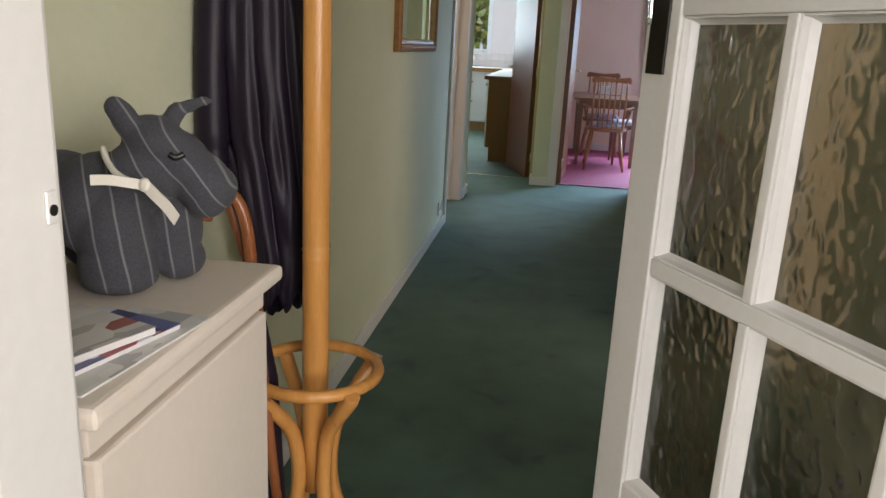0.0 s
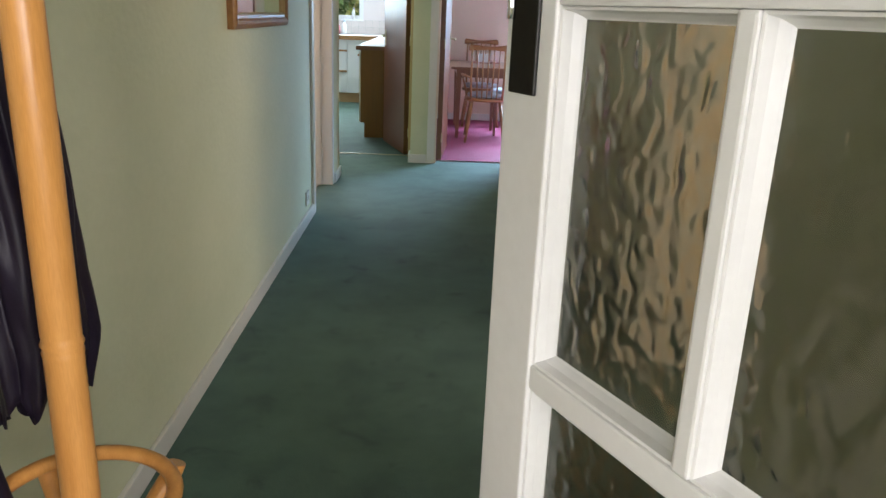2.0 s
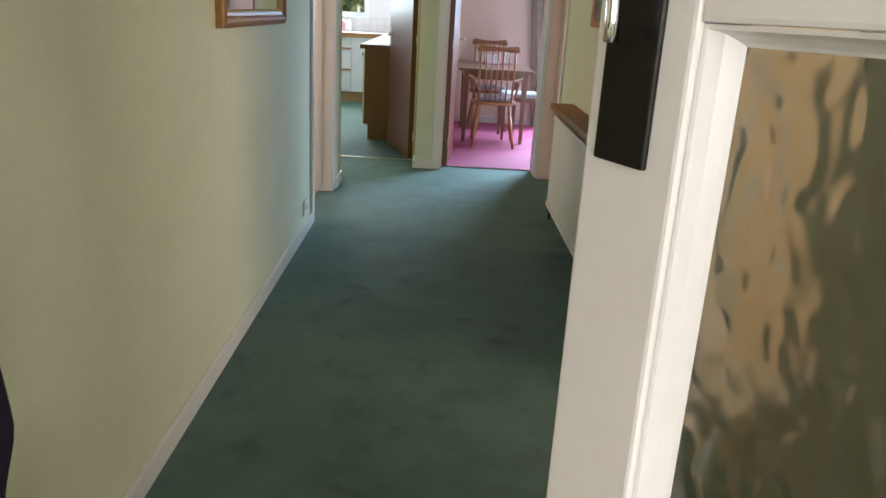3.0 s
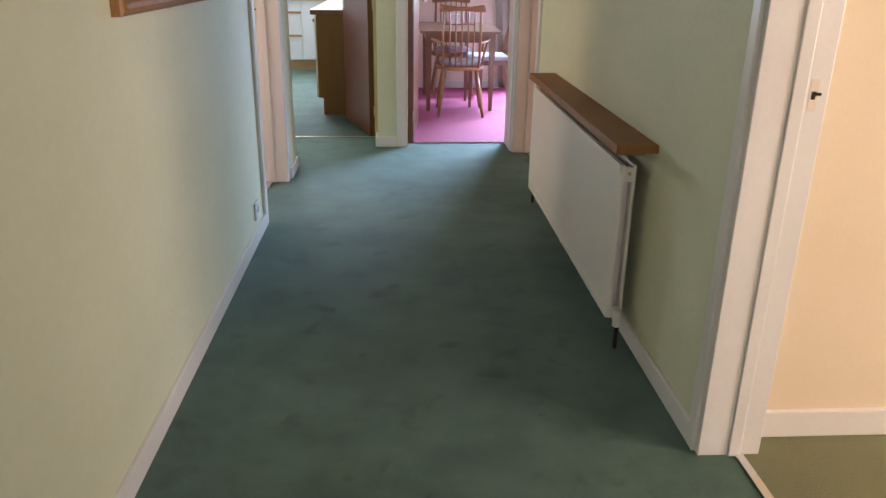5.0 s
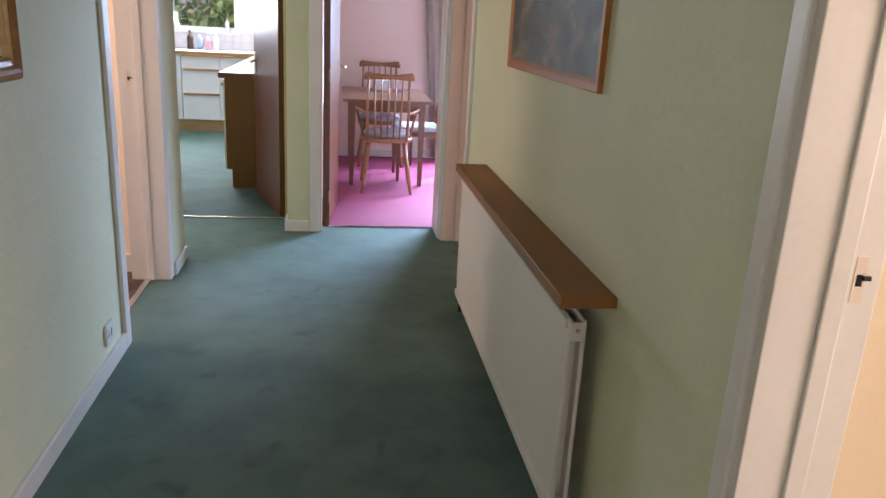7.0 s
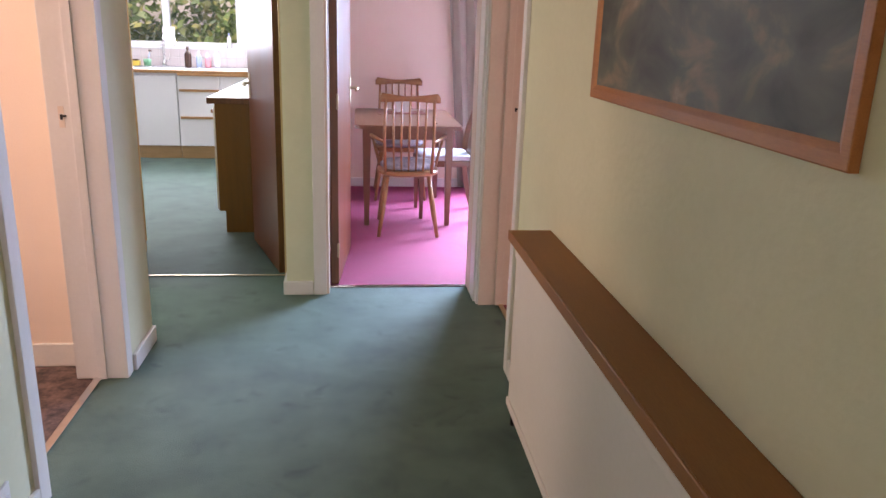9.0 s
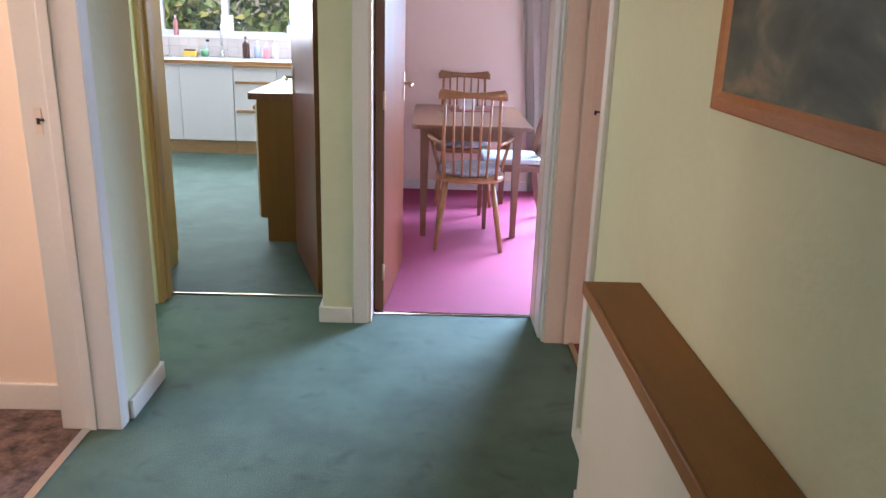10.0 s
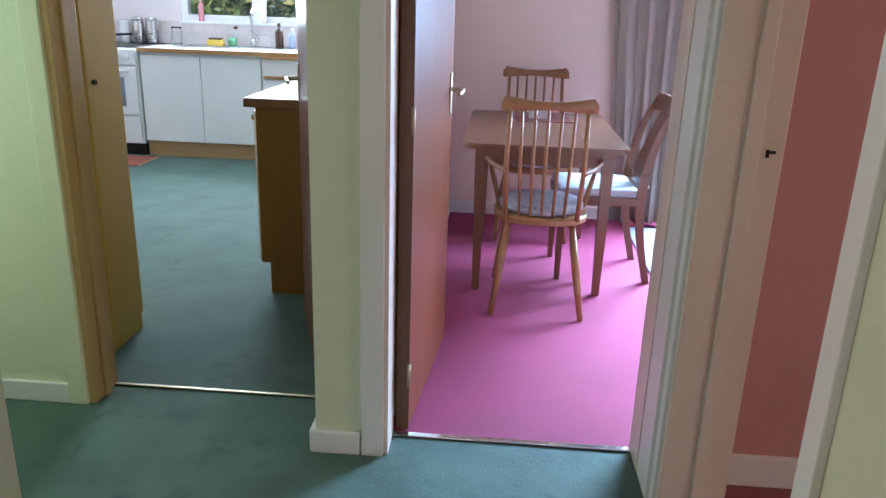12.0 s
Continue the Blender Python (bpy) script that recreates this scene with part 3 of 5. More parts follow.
PLASTIC = surface("white_plastic", (0.72, 0.72, 0.70), (0.78, 0.78, 0.76), 8, 0.35, 120, 0.04, 0.0004)
socket = thing("wall_socket", pose(-0.6995, 4.86, 0.155), "small white plastic socket low on wall", "socket")
part("plate", box(0, 0.009, -0.043, 0.043, -0.043, 0.043, 0.003), PLASTIC, socket)
part("rocker", box(0.009, 0.013, 0.012, 0.028, -0.014, 0.014, 0.002), PLASTIC, socket)
part("slots", boxes([(0.008, 0.0095, -0.028, -0.022, -0.012, 0.0), (0.008, 0.0095, -0.010, -0.004, -0.012, 0.0), (0.008, 0.0095, -0.020, -0.012, 0.006, 0.010)]), IRON, socket, "dark socket slots")


# ---- hallway: cabinet, toy, papers, coat stand ----
CREAM_PAINT = surface("cream_cabinet_paint", (0.68, 0.60, 0.51), (0.74, 0.67, 0.58), 3.0, 0.36, 60, 0.15, 0.001)
cabinet = thing("hall_cabinet", pose(0, 0, 0), "low cream painted cabinet against the hallway wall", "cabinet")
part("body", box(-0.660, -0.400, 0.552, 0.985, 0.0, 0.862, 0.003, 1), CREAM_PAINT, cabinet)
part("top", box(-0.662, -0.372, 0.547, 1.018, 0.862, 0.886, 0.009, 3), CREAM_PAINT, cabinet, "cream top with a rounded edge")
part("top_rail", box(-0.401, -0.388, 0.556, 0.980, 0.832, 0.861, 0.003, 2), CREAM_PAINT, cabinet)
cab_door = part("door", box(-0.401, -0.383, 0.562, 0.978, 0.045, 0.826, 0.005, 2), CREAM_PAINT, cabinet)
part("plinth", box(-0.655, -0.392, 0.557, 0.980, 0.0, 0.040, 0.002, 1), CREAM_PAINT, cabinet)


def pinstripe():
    mat = bpy.data.materials.new("grey_pinstripe_cloth")
    tree, bsdf = nodes_of(mat)
    add, link = tree.nodes.new, tree.links.new
    coord = add("ShaderNodeTexCoord")
    mapping = add("ShaderNodeMapping")
    mapping.inputs["Rotation"].default_value = (0, radians(8), radians(-32))
    link(coord.outputs["Object"], mapping.inputs["Vector"])
    wave = add("ShaderNodeTexWave")
    wave.bands_direction = "X"
    wave.inputs["Scale"].default_value, wave.inputs["Distortion"].default_value, wave.inputs["Detail"].default_value, wave.inputs["Detail Scale"].default_value = 11.5, 0.9, 1, 1.0
    link(mapping.outputs["Vector"], wave.inputs["Vector"])
    ramp = add("ShaderNodeValToRGB")
    ramp.color_ramp.elements[0].position, ramp.color_ramp.elements[0].color = 0.962, (0, 0, 0, 1)
    ramp.color_ramp.elements[1].position, ramp.color_ramp.elements[1].color = 0.992, (1, 1, 1, 1)
    turned = add("ShaderNodeMapping")
    turned.inputs["Rotation"].default_value = (0, radians(35), radians(-14))
    link(coord.outputs["Object"], turned.inputs["Vector"])
    cut = add("ShaderNodeTexWave")
    cut.bands_direction = "X"
    cut.inputs["Scale"].default_value, cut.inputs["Distortion"].default_value, cut.inputs["Detail"].default_value, cut.inputs["Detail Scale"].default_value = 13.0, 1.1, 1, 1.2
    link(turned.outputs["Vector"], cut.inputs["Vector"])
    axes = add("ShaderNodeSeparateXYZ")
    link(coord.outputs["Object"], axes.inputs["Vector"])
    seam = add("ShaderNodeMath")
    seam.operation = "MULTIPLY_ADD"
    seam.inputs[1].default_value = 0.9
    link(axes.outputs["X"], seam.inputs[0])
    link(axes.outputs["Z"], seam.inputs[2])
    head = add("ShaderNodeMath")
    head.operation = "GREATER_THAN"
    head.inputs[1].default_value = 1.0 - 0.9 * 0.47
    link(seam.outputs[0], head.inputs[0])
    pieces = add("ShaderNodeMix")
    pieces.data_type = "FLOAT"
    link(head.outputs[0], pieces.inputs[0])
    link(wave.outputs["Fac"], pieces.inputs[2])
    link(cut.outputs["Fac"], pieces.inputs[3])
    link(pieces.outputs[0], ramp.inputs["Fac"])
    weave = add("ShaderNodeTexNoise")
    weave.inputs["Scale"].default_value, weave.inputs["Detail"].default_value = 420, 2
    link(coord.outputs["Object"], weave.inputs["Vector"])
    dark = add("ShaderNodeValToRGB")
    dark.color_ramp.elements[0].color, dark.color_ramp.elements[1].color = (0.024, 0.025, 0.030, 1), (0.070, 0.072, 0.081, 1)
    link(weave.outputs["Fac"], dark.inputs["Fac"])
    mix = add("ShaderNodeMix")
    mix.data_type = "RGBA"
    link(ramp.outputs["Color"], mix.inputs[0])
    link(dark.outputs["Color"], mix.inputs[6])
    mix.inputs[7].default_value = (0.15, 0.15, 0.155, 1)
    link(mix.outputs[2], bsdf.inputs["Base Color"])
    bsdf.inputs["Roughness"].default_value = 0.95
    bsdf.inputs["Sheen Weight"].default_value = 0.04
    relief = add("ShaderNodeBump")
    relief.inputs["Strength"].default_value, relief.inputs["Distance"].default_value = 0.35, 0.001
    link(weave.outputs["Fac"], relief.inputs["Height"])
    link(relief.outputs["Normal"], bsdf.inputs["Normal"])
    return mat


def ellipsoid(bm, centre, radii, turn=(0, 0, 0)):
    m = pose(*centre, *turn) @ Matrix.Diagonal((*radii, 1))
    bmesh.ops.create_uvsphere(bm, u_segments=20, v_segments=12, radius=1.0, matrix=m)


def stuffed_animal():
    """A soft stuffed animal doorstop that stands on the cabinet, its head turned along the hall."""
    bm = bmesh.new()
    # body, chest and haunches
    ellipsoid(bm, (-0.628, 0.880, 0.990), (0.062, 0.084, 0.064))
    ellipsoid(bm, (-0.560, 0.872, 0.990), (0.056, 0.076, 0.068))
    ellipsoid(bm, (-0.626, 0.800, 0.935), (0.034, 0.042, 0.052))
    ellipsoid(bm, (-0.622, 0.930, 0.935), (0.034, 0.042, 0.052))
    # two stout forelegs with flat feet
    ellipsoid(bm, (-0.526, 0.842, 0.965), (0.048, 0.046, 0.058))
    ellipsoid(bm, (-0.524, 0.842, 0.925), (0.049, 0.047, 0.042))
    ellipsoid(bm, (-0.523, 0.842, 0.905), (0.047, 0.046, 0.020))
    ellipsoid(bm, (-0.484, 0.918, 0.955), (0.032, 0.042, 0.056))
    ellipsoid(bm, (-0.482, 0.920, 0.912), (0.032, 0.042, 0.027))
    # neck, skull and blunt muzzle
    ellipsoid(bm, (-0.505, 0.872, 1.030), (0.046, 0.046, 0.045))
    ellipsoid(bm, (-0.488, 0.880, 1.074), (0.040, 0.044, 0.033), (0, 20, 40))
    ellipsoid(bm, (-0.464, 0.894, 1.052), (0.044, 0.040, 0.035), (0, 42, 42))
    ellipsoid(bm, (-0.444, 0.908, 1.026), (0.038, 0.038, 0.036), (0, 40, 42))
    ellipsoid(bm, (-0.432, 0.915, 1.012), (0.031, 0.038, 0.035), (0, 48, 42))
    ellipsoid(bm, (-0.440, 0.910, 1.000), (0.028, 0.034, 0.026), (0, 30, 42))
    # ears
    ellipsoid(bm, (-0.510, 0.852, 1.102), (0.018, 0.012, 0.026), (0, -24, 0))
    ellipsoid(bm, (-0.519, 0.848, 1.116), (0.015, 0.010, 0.015), (0, -24, 0))
    ellipsoid(bm, (-0.474, 0.905, 1.106), (0.012, 0.014, 0.018), (0, 30, 40))
    ellipsoid(bm, (-0.462, 0.918, 1.116), (0.018, 0.008, 0.009), (0, -15, 45))
    ellipsoid(bm, (-0.450, 0.930, 1.122), (0.018, 0.007, 0.007), (0, -5, 45))
    ob = part("stuffed_animal", bm, pinstripe())
    tagged(ob, "grey pinstripe cloth stuffed animal with a white ribbon on cabinet", "soft toy")
    skin = ob.modifiers.new("skin", "REMESH")
    skin.mode, skin.voxel_size, skin.use_smooth_shade = "VOXEL", 0.0038, True
    soft = ob.modifiers.new("soft", "SMOOTH")
    soft.factor, soft.iterations = 0.5, 6
    return ob


toy = stuffed_animal()
RIBBON = surface("ivory_ribbon", (0.68, 0.64, 0.54), (0.76, 0.73, 0.64), 30, 0.45, 300, 0.2, 0.0005)
band = smooth_path([(-0.540, 0.850, 1.066), (-0.524, 0.832, 1.054), (-0.504, 0.816, 1.043), (-0.484, 0.808, 1.037), (-0.463, 0.806, 1.034)])


def ribbon(points, width, up, bm=None):
    bm = bm or bmesh.new()
    rows = []
    for p in points:
        rows.append([bm.verts.new(Vector(p) + s * width / 2 * Vector(up) + Vector((0, d, 0))) for s, d in ((-1, 0), (1, 0), (1, 0.0025), (-1, 0.0025))])
    for a, b in zip(rows, rows[1:]):
        for k in range(4):
            bm.faces.new((a[k], a[(k + 1) % 4], b[(k + 1) % 4], b[k]))
    bm.faces.new(rows[0])
    bm.faces.new(list(reversed(rows[-1])))
    bmesh.ops.recalc_face_normals(bm, faces=bm.faces)
    return bm


ribbon_mesh = tube(band, 0.0042, 6)
ribbon(smooth_path([(-0.462, 0.806, 1.033), (-0.480, 0.797, 1.037), (-0.498, 0.788, 1.040), (-0.514, 0.780, 1.040)]), 0.012, (0, 0, 1), ribbon_mesh)
ribbon(smooth_path([(-0.462, 0.806, 1.033), (-0.450, 0.803, 1.024), (-0.436, 0.802, 1.012), (-0.422, 0.800, 0.996)]), 0.014, (0.5, 0, 0.86), ribbon_mesh)
bmesh.ops.create_uvsphere(ribbon_mesh, u_segments=10, v_segments=8, radius=1.0, matrix=pose(-0.463, 0.806, 1.034, 0, 20, 0) @ Matrix.Diagonal((0.0075, 0.006, 0.0085, 1)))
part("ribbon", ribbon_mesh, RIBBON, toy, "ivory ribbon tied in a bow")
part("eye", tube(smooth_path([(-0.456, 0.853, 1.064), (-0.449, 0.856, 1.060), (-0.441, 0.862, 1.064)]), 0.004, 6), IRON, toy, "black stitched eye")


def print_material(name, cells, colors, rough=0.3):
    """Coated printed paper with blocks of picture and type."""
    mat = bpy.data.materials.new(name)
    tree, bsdf = nodes_of(mat)
    add, link = tree.nodes.new, tree.links.new
    coord = add("ShaderNodeTexCoord")
    mapping = add("ShaderNodeMapping")
    mapping.inputs["Scale"].default_value = cells
    link(coord.outputs["Object"], mapping.inputs["Vector"])
    blocks = add("ShaderNodeTexVoronoi")
    blocks.distance = "CHEBYCHEV"
    blocks.inputs["Scale"].default_value, blocks.inputs["Randomness"].default_value = 1.0, 0.8
    link(mapping.outputs["Vector"], blocks.inputs["Vector"])
    split = add("ShaderNodeSeparateColor")
    link(blocks.outputs["Color"], split.inputs["Color"])
    ramp = add("ShaderNodeValToRGB")
    ramp.color_ramp.interpolation = "CONSTANT"
    ramp.color_ramp.elements[0].color = (*colors[0], 1)
    ramp.color_ramp.elements[1].color = (*colors[-1], 1)
    ramp.color_ramp.elements[1].position = (len(colors) - 1) / len(colors)
    for i, c in enumerate(colors[1:-1], 1):
        e = ramp.color_ramp.elements.new(i / len(colors))
        e.color = (*c, 1)
    link(split.outputs["Red"], ramp.inputs["Fac"])
    link(ramp.outputs["Color"], bsdf.inputs["Base Color"])
    bsdf.inputs["Roughness"].default_value = rough
    return mat


PAPER = surface("white_paper", (0.66, 0.65, 0.62), (0.74, 0.73, 0.70), 12, 0.6, 200, 0.05, 0.0003)
GREY_PRINT = print_material("grey_printed_cover", (26, 18, 1), [(0.55, 0.54, 0.52), (0.38, 0.37, 0.36), (0.62, 0.60, 0.57), (0.30, 0.10, 0.08)])
BLUE_PRINT = print_material("blue_printed_cover", (34, 22, 1), [(0.05, 0.06, 0.16), (0.60, 0.60, 0.66), (0.30, 0.03, 0.04), (0.12, 0.14, 0.30)])
PALE_PRINT = print_material("pale_printed_letter", (40, 30, 1), [(0.66, 0.66, 0.64), (0.60, 0.60, 0.58), (0.40, 0.40, 0.40), (0.66, 0.66, 0.64)])


def booklet(name, place, w, l, t, cover, label, category):
    root = thing(name, place, label, category, "papers on the cabinet")
    part("cover", box(0, w, 0, l, t - 0.0008, t, 0), cover, root)
    part("page_block", box(0.001, w - 0.001, 0.001, l - 0.001, 0, t - 0.0009, 0), PAPER, root, "white page edges")
    return root


Z = 0.8865
booklet("envelope", pose(-0.500, 0.575, Z, 0, 0, -6), 0.105, 0.215, 0.003, PALE_PRINT, "white printed letter lying on the cabinet top", "letter")
booklet("magazine", pose(-0.548, 0.570, Z + 0.0035, 0, 0, -14), 0.115, 0.20, 0.006, BLUE_PRINT, "dark blue and red magazine on the cabinet top", "magazine")
booklet("magazine", pose(-0.580, 0.565, Z + 0.010, 0, 0, -20), 0.125, 0.19, 0.008, GREY_PRINT, "pale grey magazine on top of the papers", "magazine")


# coat stand of bent beech
def coat_stand():
    root = thing("coat_stand", pose(-0.435, 1.372, 0), "honey-coloured bentwood coat stand with an umbrella ring", "coat stand")
    part("pole", lathe([(0.022, 0.28), (0.026, 0.40), (0.0265, 0.79), (0.0275, 0.797), (0.0255, 0.802), (0.0285, 0.809), (0.0255, 0.816), (0.0265, 0.822), (0.026, 1.40), (0.023, 1.80), (0.028, 1.83), (0.014, 1.86)], 20), BEECH, root)
    ring = [(0.128 * math.cos(2 * math.pi * k / 40), 0.128 * math.sin(2 * math.pi * k / 40), 0.556) for k in range(40)]
    part("ring", tube(ring, 0.0125, 10, closed=True), BEECH, root, "bent umbrella ring")
    for k in range(4):
        a = radians(46 + 90 * k)
        c, s = math.cos(a), math.sin(a)
        way = [(0.146, 0.556), (0.139, 0.542), (0.104, 0.500), (0.058, 0.44), (0.040, 0.37), (0.040, 0.29), (0.068, 0.20), (0.140, 0.10), (0.215, 0.035), (0.262, 0.014)]
        part("leg", tube(smooth_path([(r * c, r * s, z) for r, z in way], 4), [0.0155] * 30 + [0.014] * 7, 10), BEECH, root, "curved bentwood leg")
    for k in range(4):
        a = radians(46 + 90 * k)
        c, s = math.cos(a), math.sin(a)
        hook = [(0.024, 1.60), (0.070, 1.60), (0.120, 1.66), (0.135, 1.73), (0.115, 1.78)]
        part("hook", tube(smooth_path([(r * c, r * s, z) for r, z in hook], 5), 0.011, 10), BEECH, root, "bent coat hook")
    return root


coat_stand()

SATIN = surface("black_purple_satin", (0.008, 0.005, 0.011), (0.018, 0.012, 0.024), 6, 0.46, 300, 0.15, 0.0006)


SATIN.node_tree.nodes["Principled BSDF"].inputs["Specular IOR Level"].default_value = 0.28


def hanging_coat():
    """A dark coat on the stand: a hollow fold of cloth with deep vertical pleats, one side gathered in below, and an uneven hem."""
    bm = bmesh.new()
    sides, levels = 120, 48
    rings = []
    for j in range(levels):
        f = j / (levels - 1)
        z = 1.70 - 1.055 * f
        west = -0.655 - 0.028 * min(1, f * 2.2) + 0.085 * max(0.0, (f - 0.66) / 0.34) ** 0.8
        east = -0.528 + 0.055 * min(1, f * 1.5) + 0.014 * max(0.0, (f - 0.5) / 0.4) - 0.022 * max(0.0, (f - 0.9) / 0.1)
        cx, rx = (west + east) / 2, (east - west) / 2
        ring = []
        for k in range(sides):
            a = 2 * math.pi * k / sides
            pleat = abs(math.sin(4.5 * a + 0.5 * math.sin(3.1 * f))) ** 0.8 - 0.6
            fold = 0.017 * pleat + 0.003 * math.sin(19 * a + 2.0 * f) + 0.005 * math.sin(4 * a - 5 * f)
            fold *= 0.55 + 0.55 * f
            crease = (0.006 + 0.012 * f ** 4) * noise.noise(Vector((4.5 * math.cos(a), 4.5 * math.sin(a), 8 * f + 3)))
            x = cx + (rx + 0.5 * fold + crease) * math.cos(a)
            y = 1.492 + (0.076 + fold + crease) * math.sin(a)
            drop = 0.034 * math.sin(a + 2.4) * f ** 6 + 0.016 * math.sin(7 * a) * f ** 8 + 0.010 * math.sin(13 * a + 1) * f ** 10
            ring.append(bm.verts.new((max(-0.694, x), y, z + drop)))
        rings.append(ring)
    for a, b in zip(rings, rings[1:]):
        for k in range(sides):
            bm.faces.new((a[k], b[k], b[(k + 1) % sides], a[(k + 1) % sides])).smooth = True
    bm.faces.new(rings[0])
    ob = part("coat", bm, SATIN)
    tagged(ob, "long dark purple-black satin coat hanging on the stand", "coat")
    thick = ob.modifiers.new("cloth", "SOLIDIFY")
    thick.thickness, thick.offset = 0.003, 1.0
    return ob


coat = hanging_coat()
part("sleeve", tube(smooth_path([(-0.63, 1.47, 1.62), (-0.652, 1.44, 1.40), (-0.660, 1.420, 1.18), (-0.660, 1.412, 1.02), (-0.657, 1.410, 0.955)], 6), [0.024] * 8 + [0.033] * 12 + [0.029] * 5, 16), SATIN, coat, "dark satin sleeve")

STICK = surface("reddish_cane", (0.22, 0.065, 0.022), (0.36, 0.13, 0.045), 6, 0.28, 60, 0.08, 0.0005, stretch=(8, 8, 1))
cane = thing("walking_stick", pose(0, 0, 0), "reddish brown walking stick with a curved handle in stand", "walking stick")
part("shaft", tube([(-0.462, 1.300, 0.012), (-0.500, 1.292, 0.40), (-0.532, 1.284, 0.80)], 0.010, 10), STICK, cane)
part("handle", tube(smooth_path([(-0.532, 1.284, 0.80), (-0.540, 1.283, 0.87), (-0.556, 1.281, 0.915), (-0.585, 1.278, 0.930), (-0.610, 1.276, 0.905), (-0.614, 1.276, 0.875)]), 0.0115, 10), STICK, cane, "curved handle")
brolly = thing("umbrella", pose(0, 0, 0), "furled dark umbrella standing in the coat stand", "umbrella")
part("canopy", tube([(-0.480, 1.318, 0.060), (-0.500, 1.318, 0.25), (-0.522, 1.318, 0.55), (-0.532, 1.318, 0.68)], [0.008, 0.020, 0.026, 0.012], 14), SATIN, brolly, "dark rolled canopy")
part("ferrule", tube([(-0.476, 1.318, 0.008), (-0.480, 1.318, 0.062)], 0.005, 8), CHROME, brolly)
part("handle", tube(smooth_path([(-0.532, 1.318, 0.68), (-0.552, 1.318, 0.78), (-0.578, 1.318, 0.87), (-0.590, 1.318, 0.915)]), 0.010, 10), STICK, brolly, "brown wooden handle")
part("knob", lathe([(0.008, -0.018), (0.014, -0.010), (0.0165, 0.004), (0.012, 0.016), (0.004, 0.020)], 14, centre=(-0.593, 1.318, 0.930)), BEECH, brolly, "honey-coloured wooden knob")


# ---- kitchen ----
WHITE_LAMINATE = surface("white_laminate", (0.76, 0.77, 0.765), (0.785, 0.795, 0.79), 3.0, 0.42, 90, 0.03, 0.0004)
WORKTOP = surface("pale_speckled_worktop", (0.58, 0.57, 0.58), (0.68, 0.67, 0.68), 90, 0.22, 300, 0.03, 0.0003)
OAK_TRIM = surface("oak_trim", (0.32, 0.15, 0.05), (0.46, 0.24, 0.09), 5.0, 0.4, 60, 0.1, 0.0006, stretch=(1, 6, 6))
PLINTH = surface("tan_plinth", (0.34, 0.20, 0.085), (0.44, 0.27, 0.125), 5.0, 0.45, 60, 0.08, 0.0006, stretch=(1, 6, 6))
UNIT_END = surface("brown_veneer_end_panel", (0.150, 0.068, 0.004), (0.21, 0.095, 0.007), 3.0, 0.42, 40, 0.08, 0.0006, stretch=(10, 10, 0.7))
OVEN_GLASS = surface("smoked_oven_glass", (0.16, 0.18, 0.21), (0.20, 0.22, 0.25), 5, 0.1, 100, 0.0, 0.0003)


def base_unit(x0, x1, fronts, name, label):
    """A kitchen unit of the sink run; fronts are rows of (x0, x1, z0, z1, handle height or None)."""
    root = thing(name, pose(0, 0, 0), label, "kitchen unit", "units under the window")
    part("carcass", box(x0, x1, 11.12, 11.695, 0.13, 0.868), WHITE_LAMINATE, root)
    part("plinth", box(x0, x1, 11.135, 11.15, 0.0, 0.13), PLINTH, root, "tan wood plinth")
    for a, b, z0, z1, kind, grip in fronts:
        front = part(kind, box(a + 0.0025, b - 0.0025, 11.100, 11.119, z0, z1, 0.002, 1), WHITE_LAMINATE, root, "white laminate front")
        if grip:
            bar = box(a + 0.02, b - 0.004, 11.078, 11.101, grip - 0.012, grip + 0.012, 0.004, 2)
            part("handle", bar, OAK_TRIM, front, "oak strip handle")
    return root


base_unit(-2.625, -1.605, [(-2.625, -2.115, 0.135, 0.845, "door", None), (-2.115, -1.605, 0.135, 0.845, "door", None)], "sink_unit", "white laminate double sink unit with tan plinth")
base_unit(-1.600, -0.755, [(-1.600, -1.18, 0.700, 0.845, "drawer", 0.700), (-1.600, -1.18, 0.425, 0.690, "drawer", 0.425), (-1.600, -1.18, 0.135, 0.415, "drawer", None), (-1.18, -0.755, 0.135, 0.845, "door", None)], "drawer_unit", "white laminate drawer unit with oak strip handles")
top = thing("worktop", pose(0, 0, 0), "pale worktop with an oak edge under the window", "worktop")
part("slab", box(-2.630, -0.125, 11.085, 11.697, 0.870, 0.905, 0.003, 1), WORKTOP, top)
part("edge_strip", box(-2.630, -0.735, 11.066, 11.086, 0.868, 0.902, 0.004, 2), OAK_TRIM, top, "oak edge strip")
part("pull_out_board", box(-1.585, -0.80, 11.058, 11.100, 0.846, 0.867, 0.003, 1), OAK_TRIM, top, "oak pull-out board")

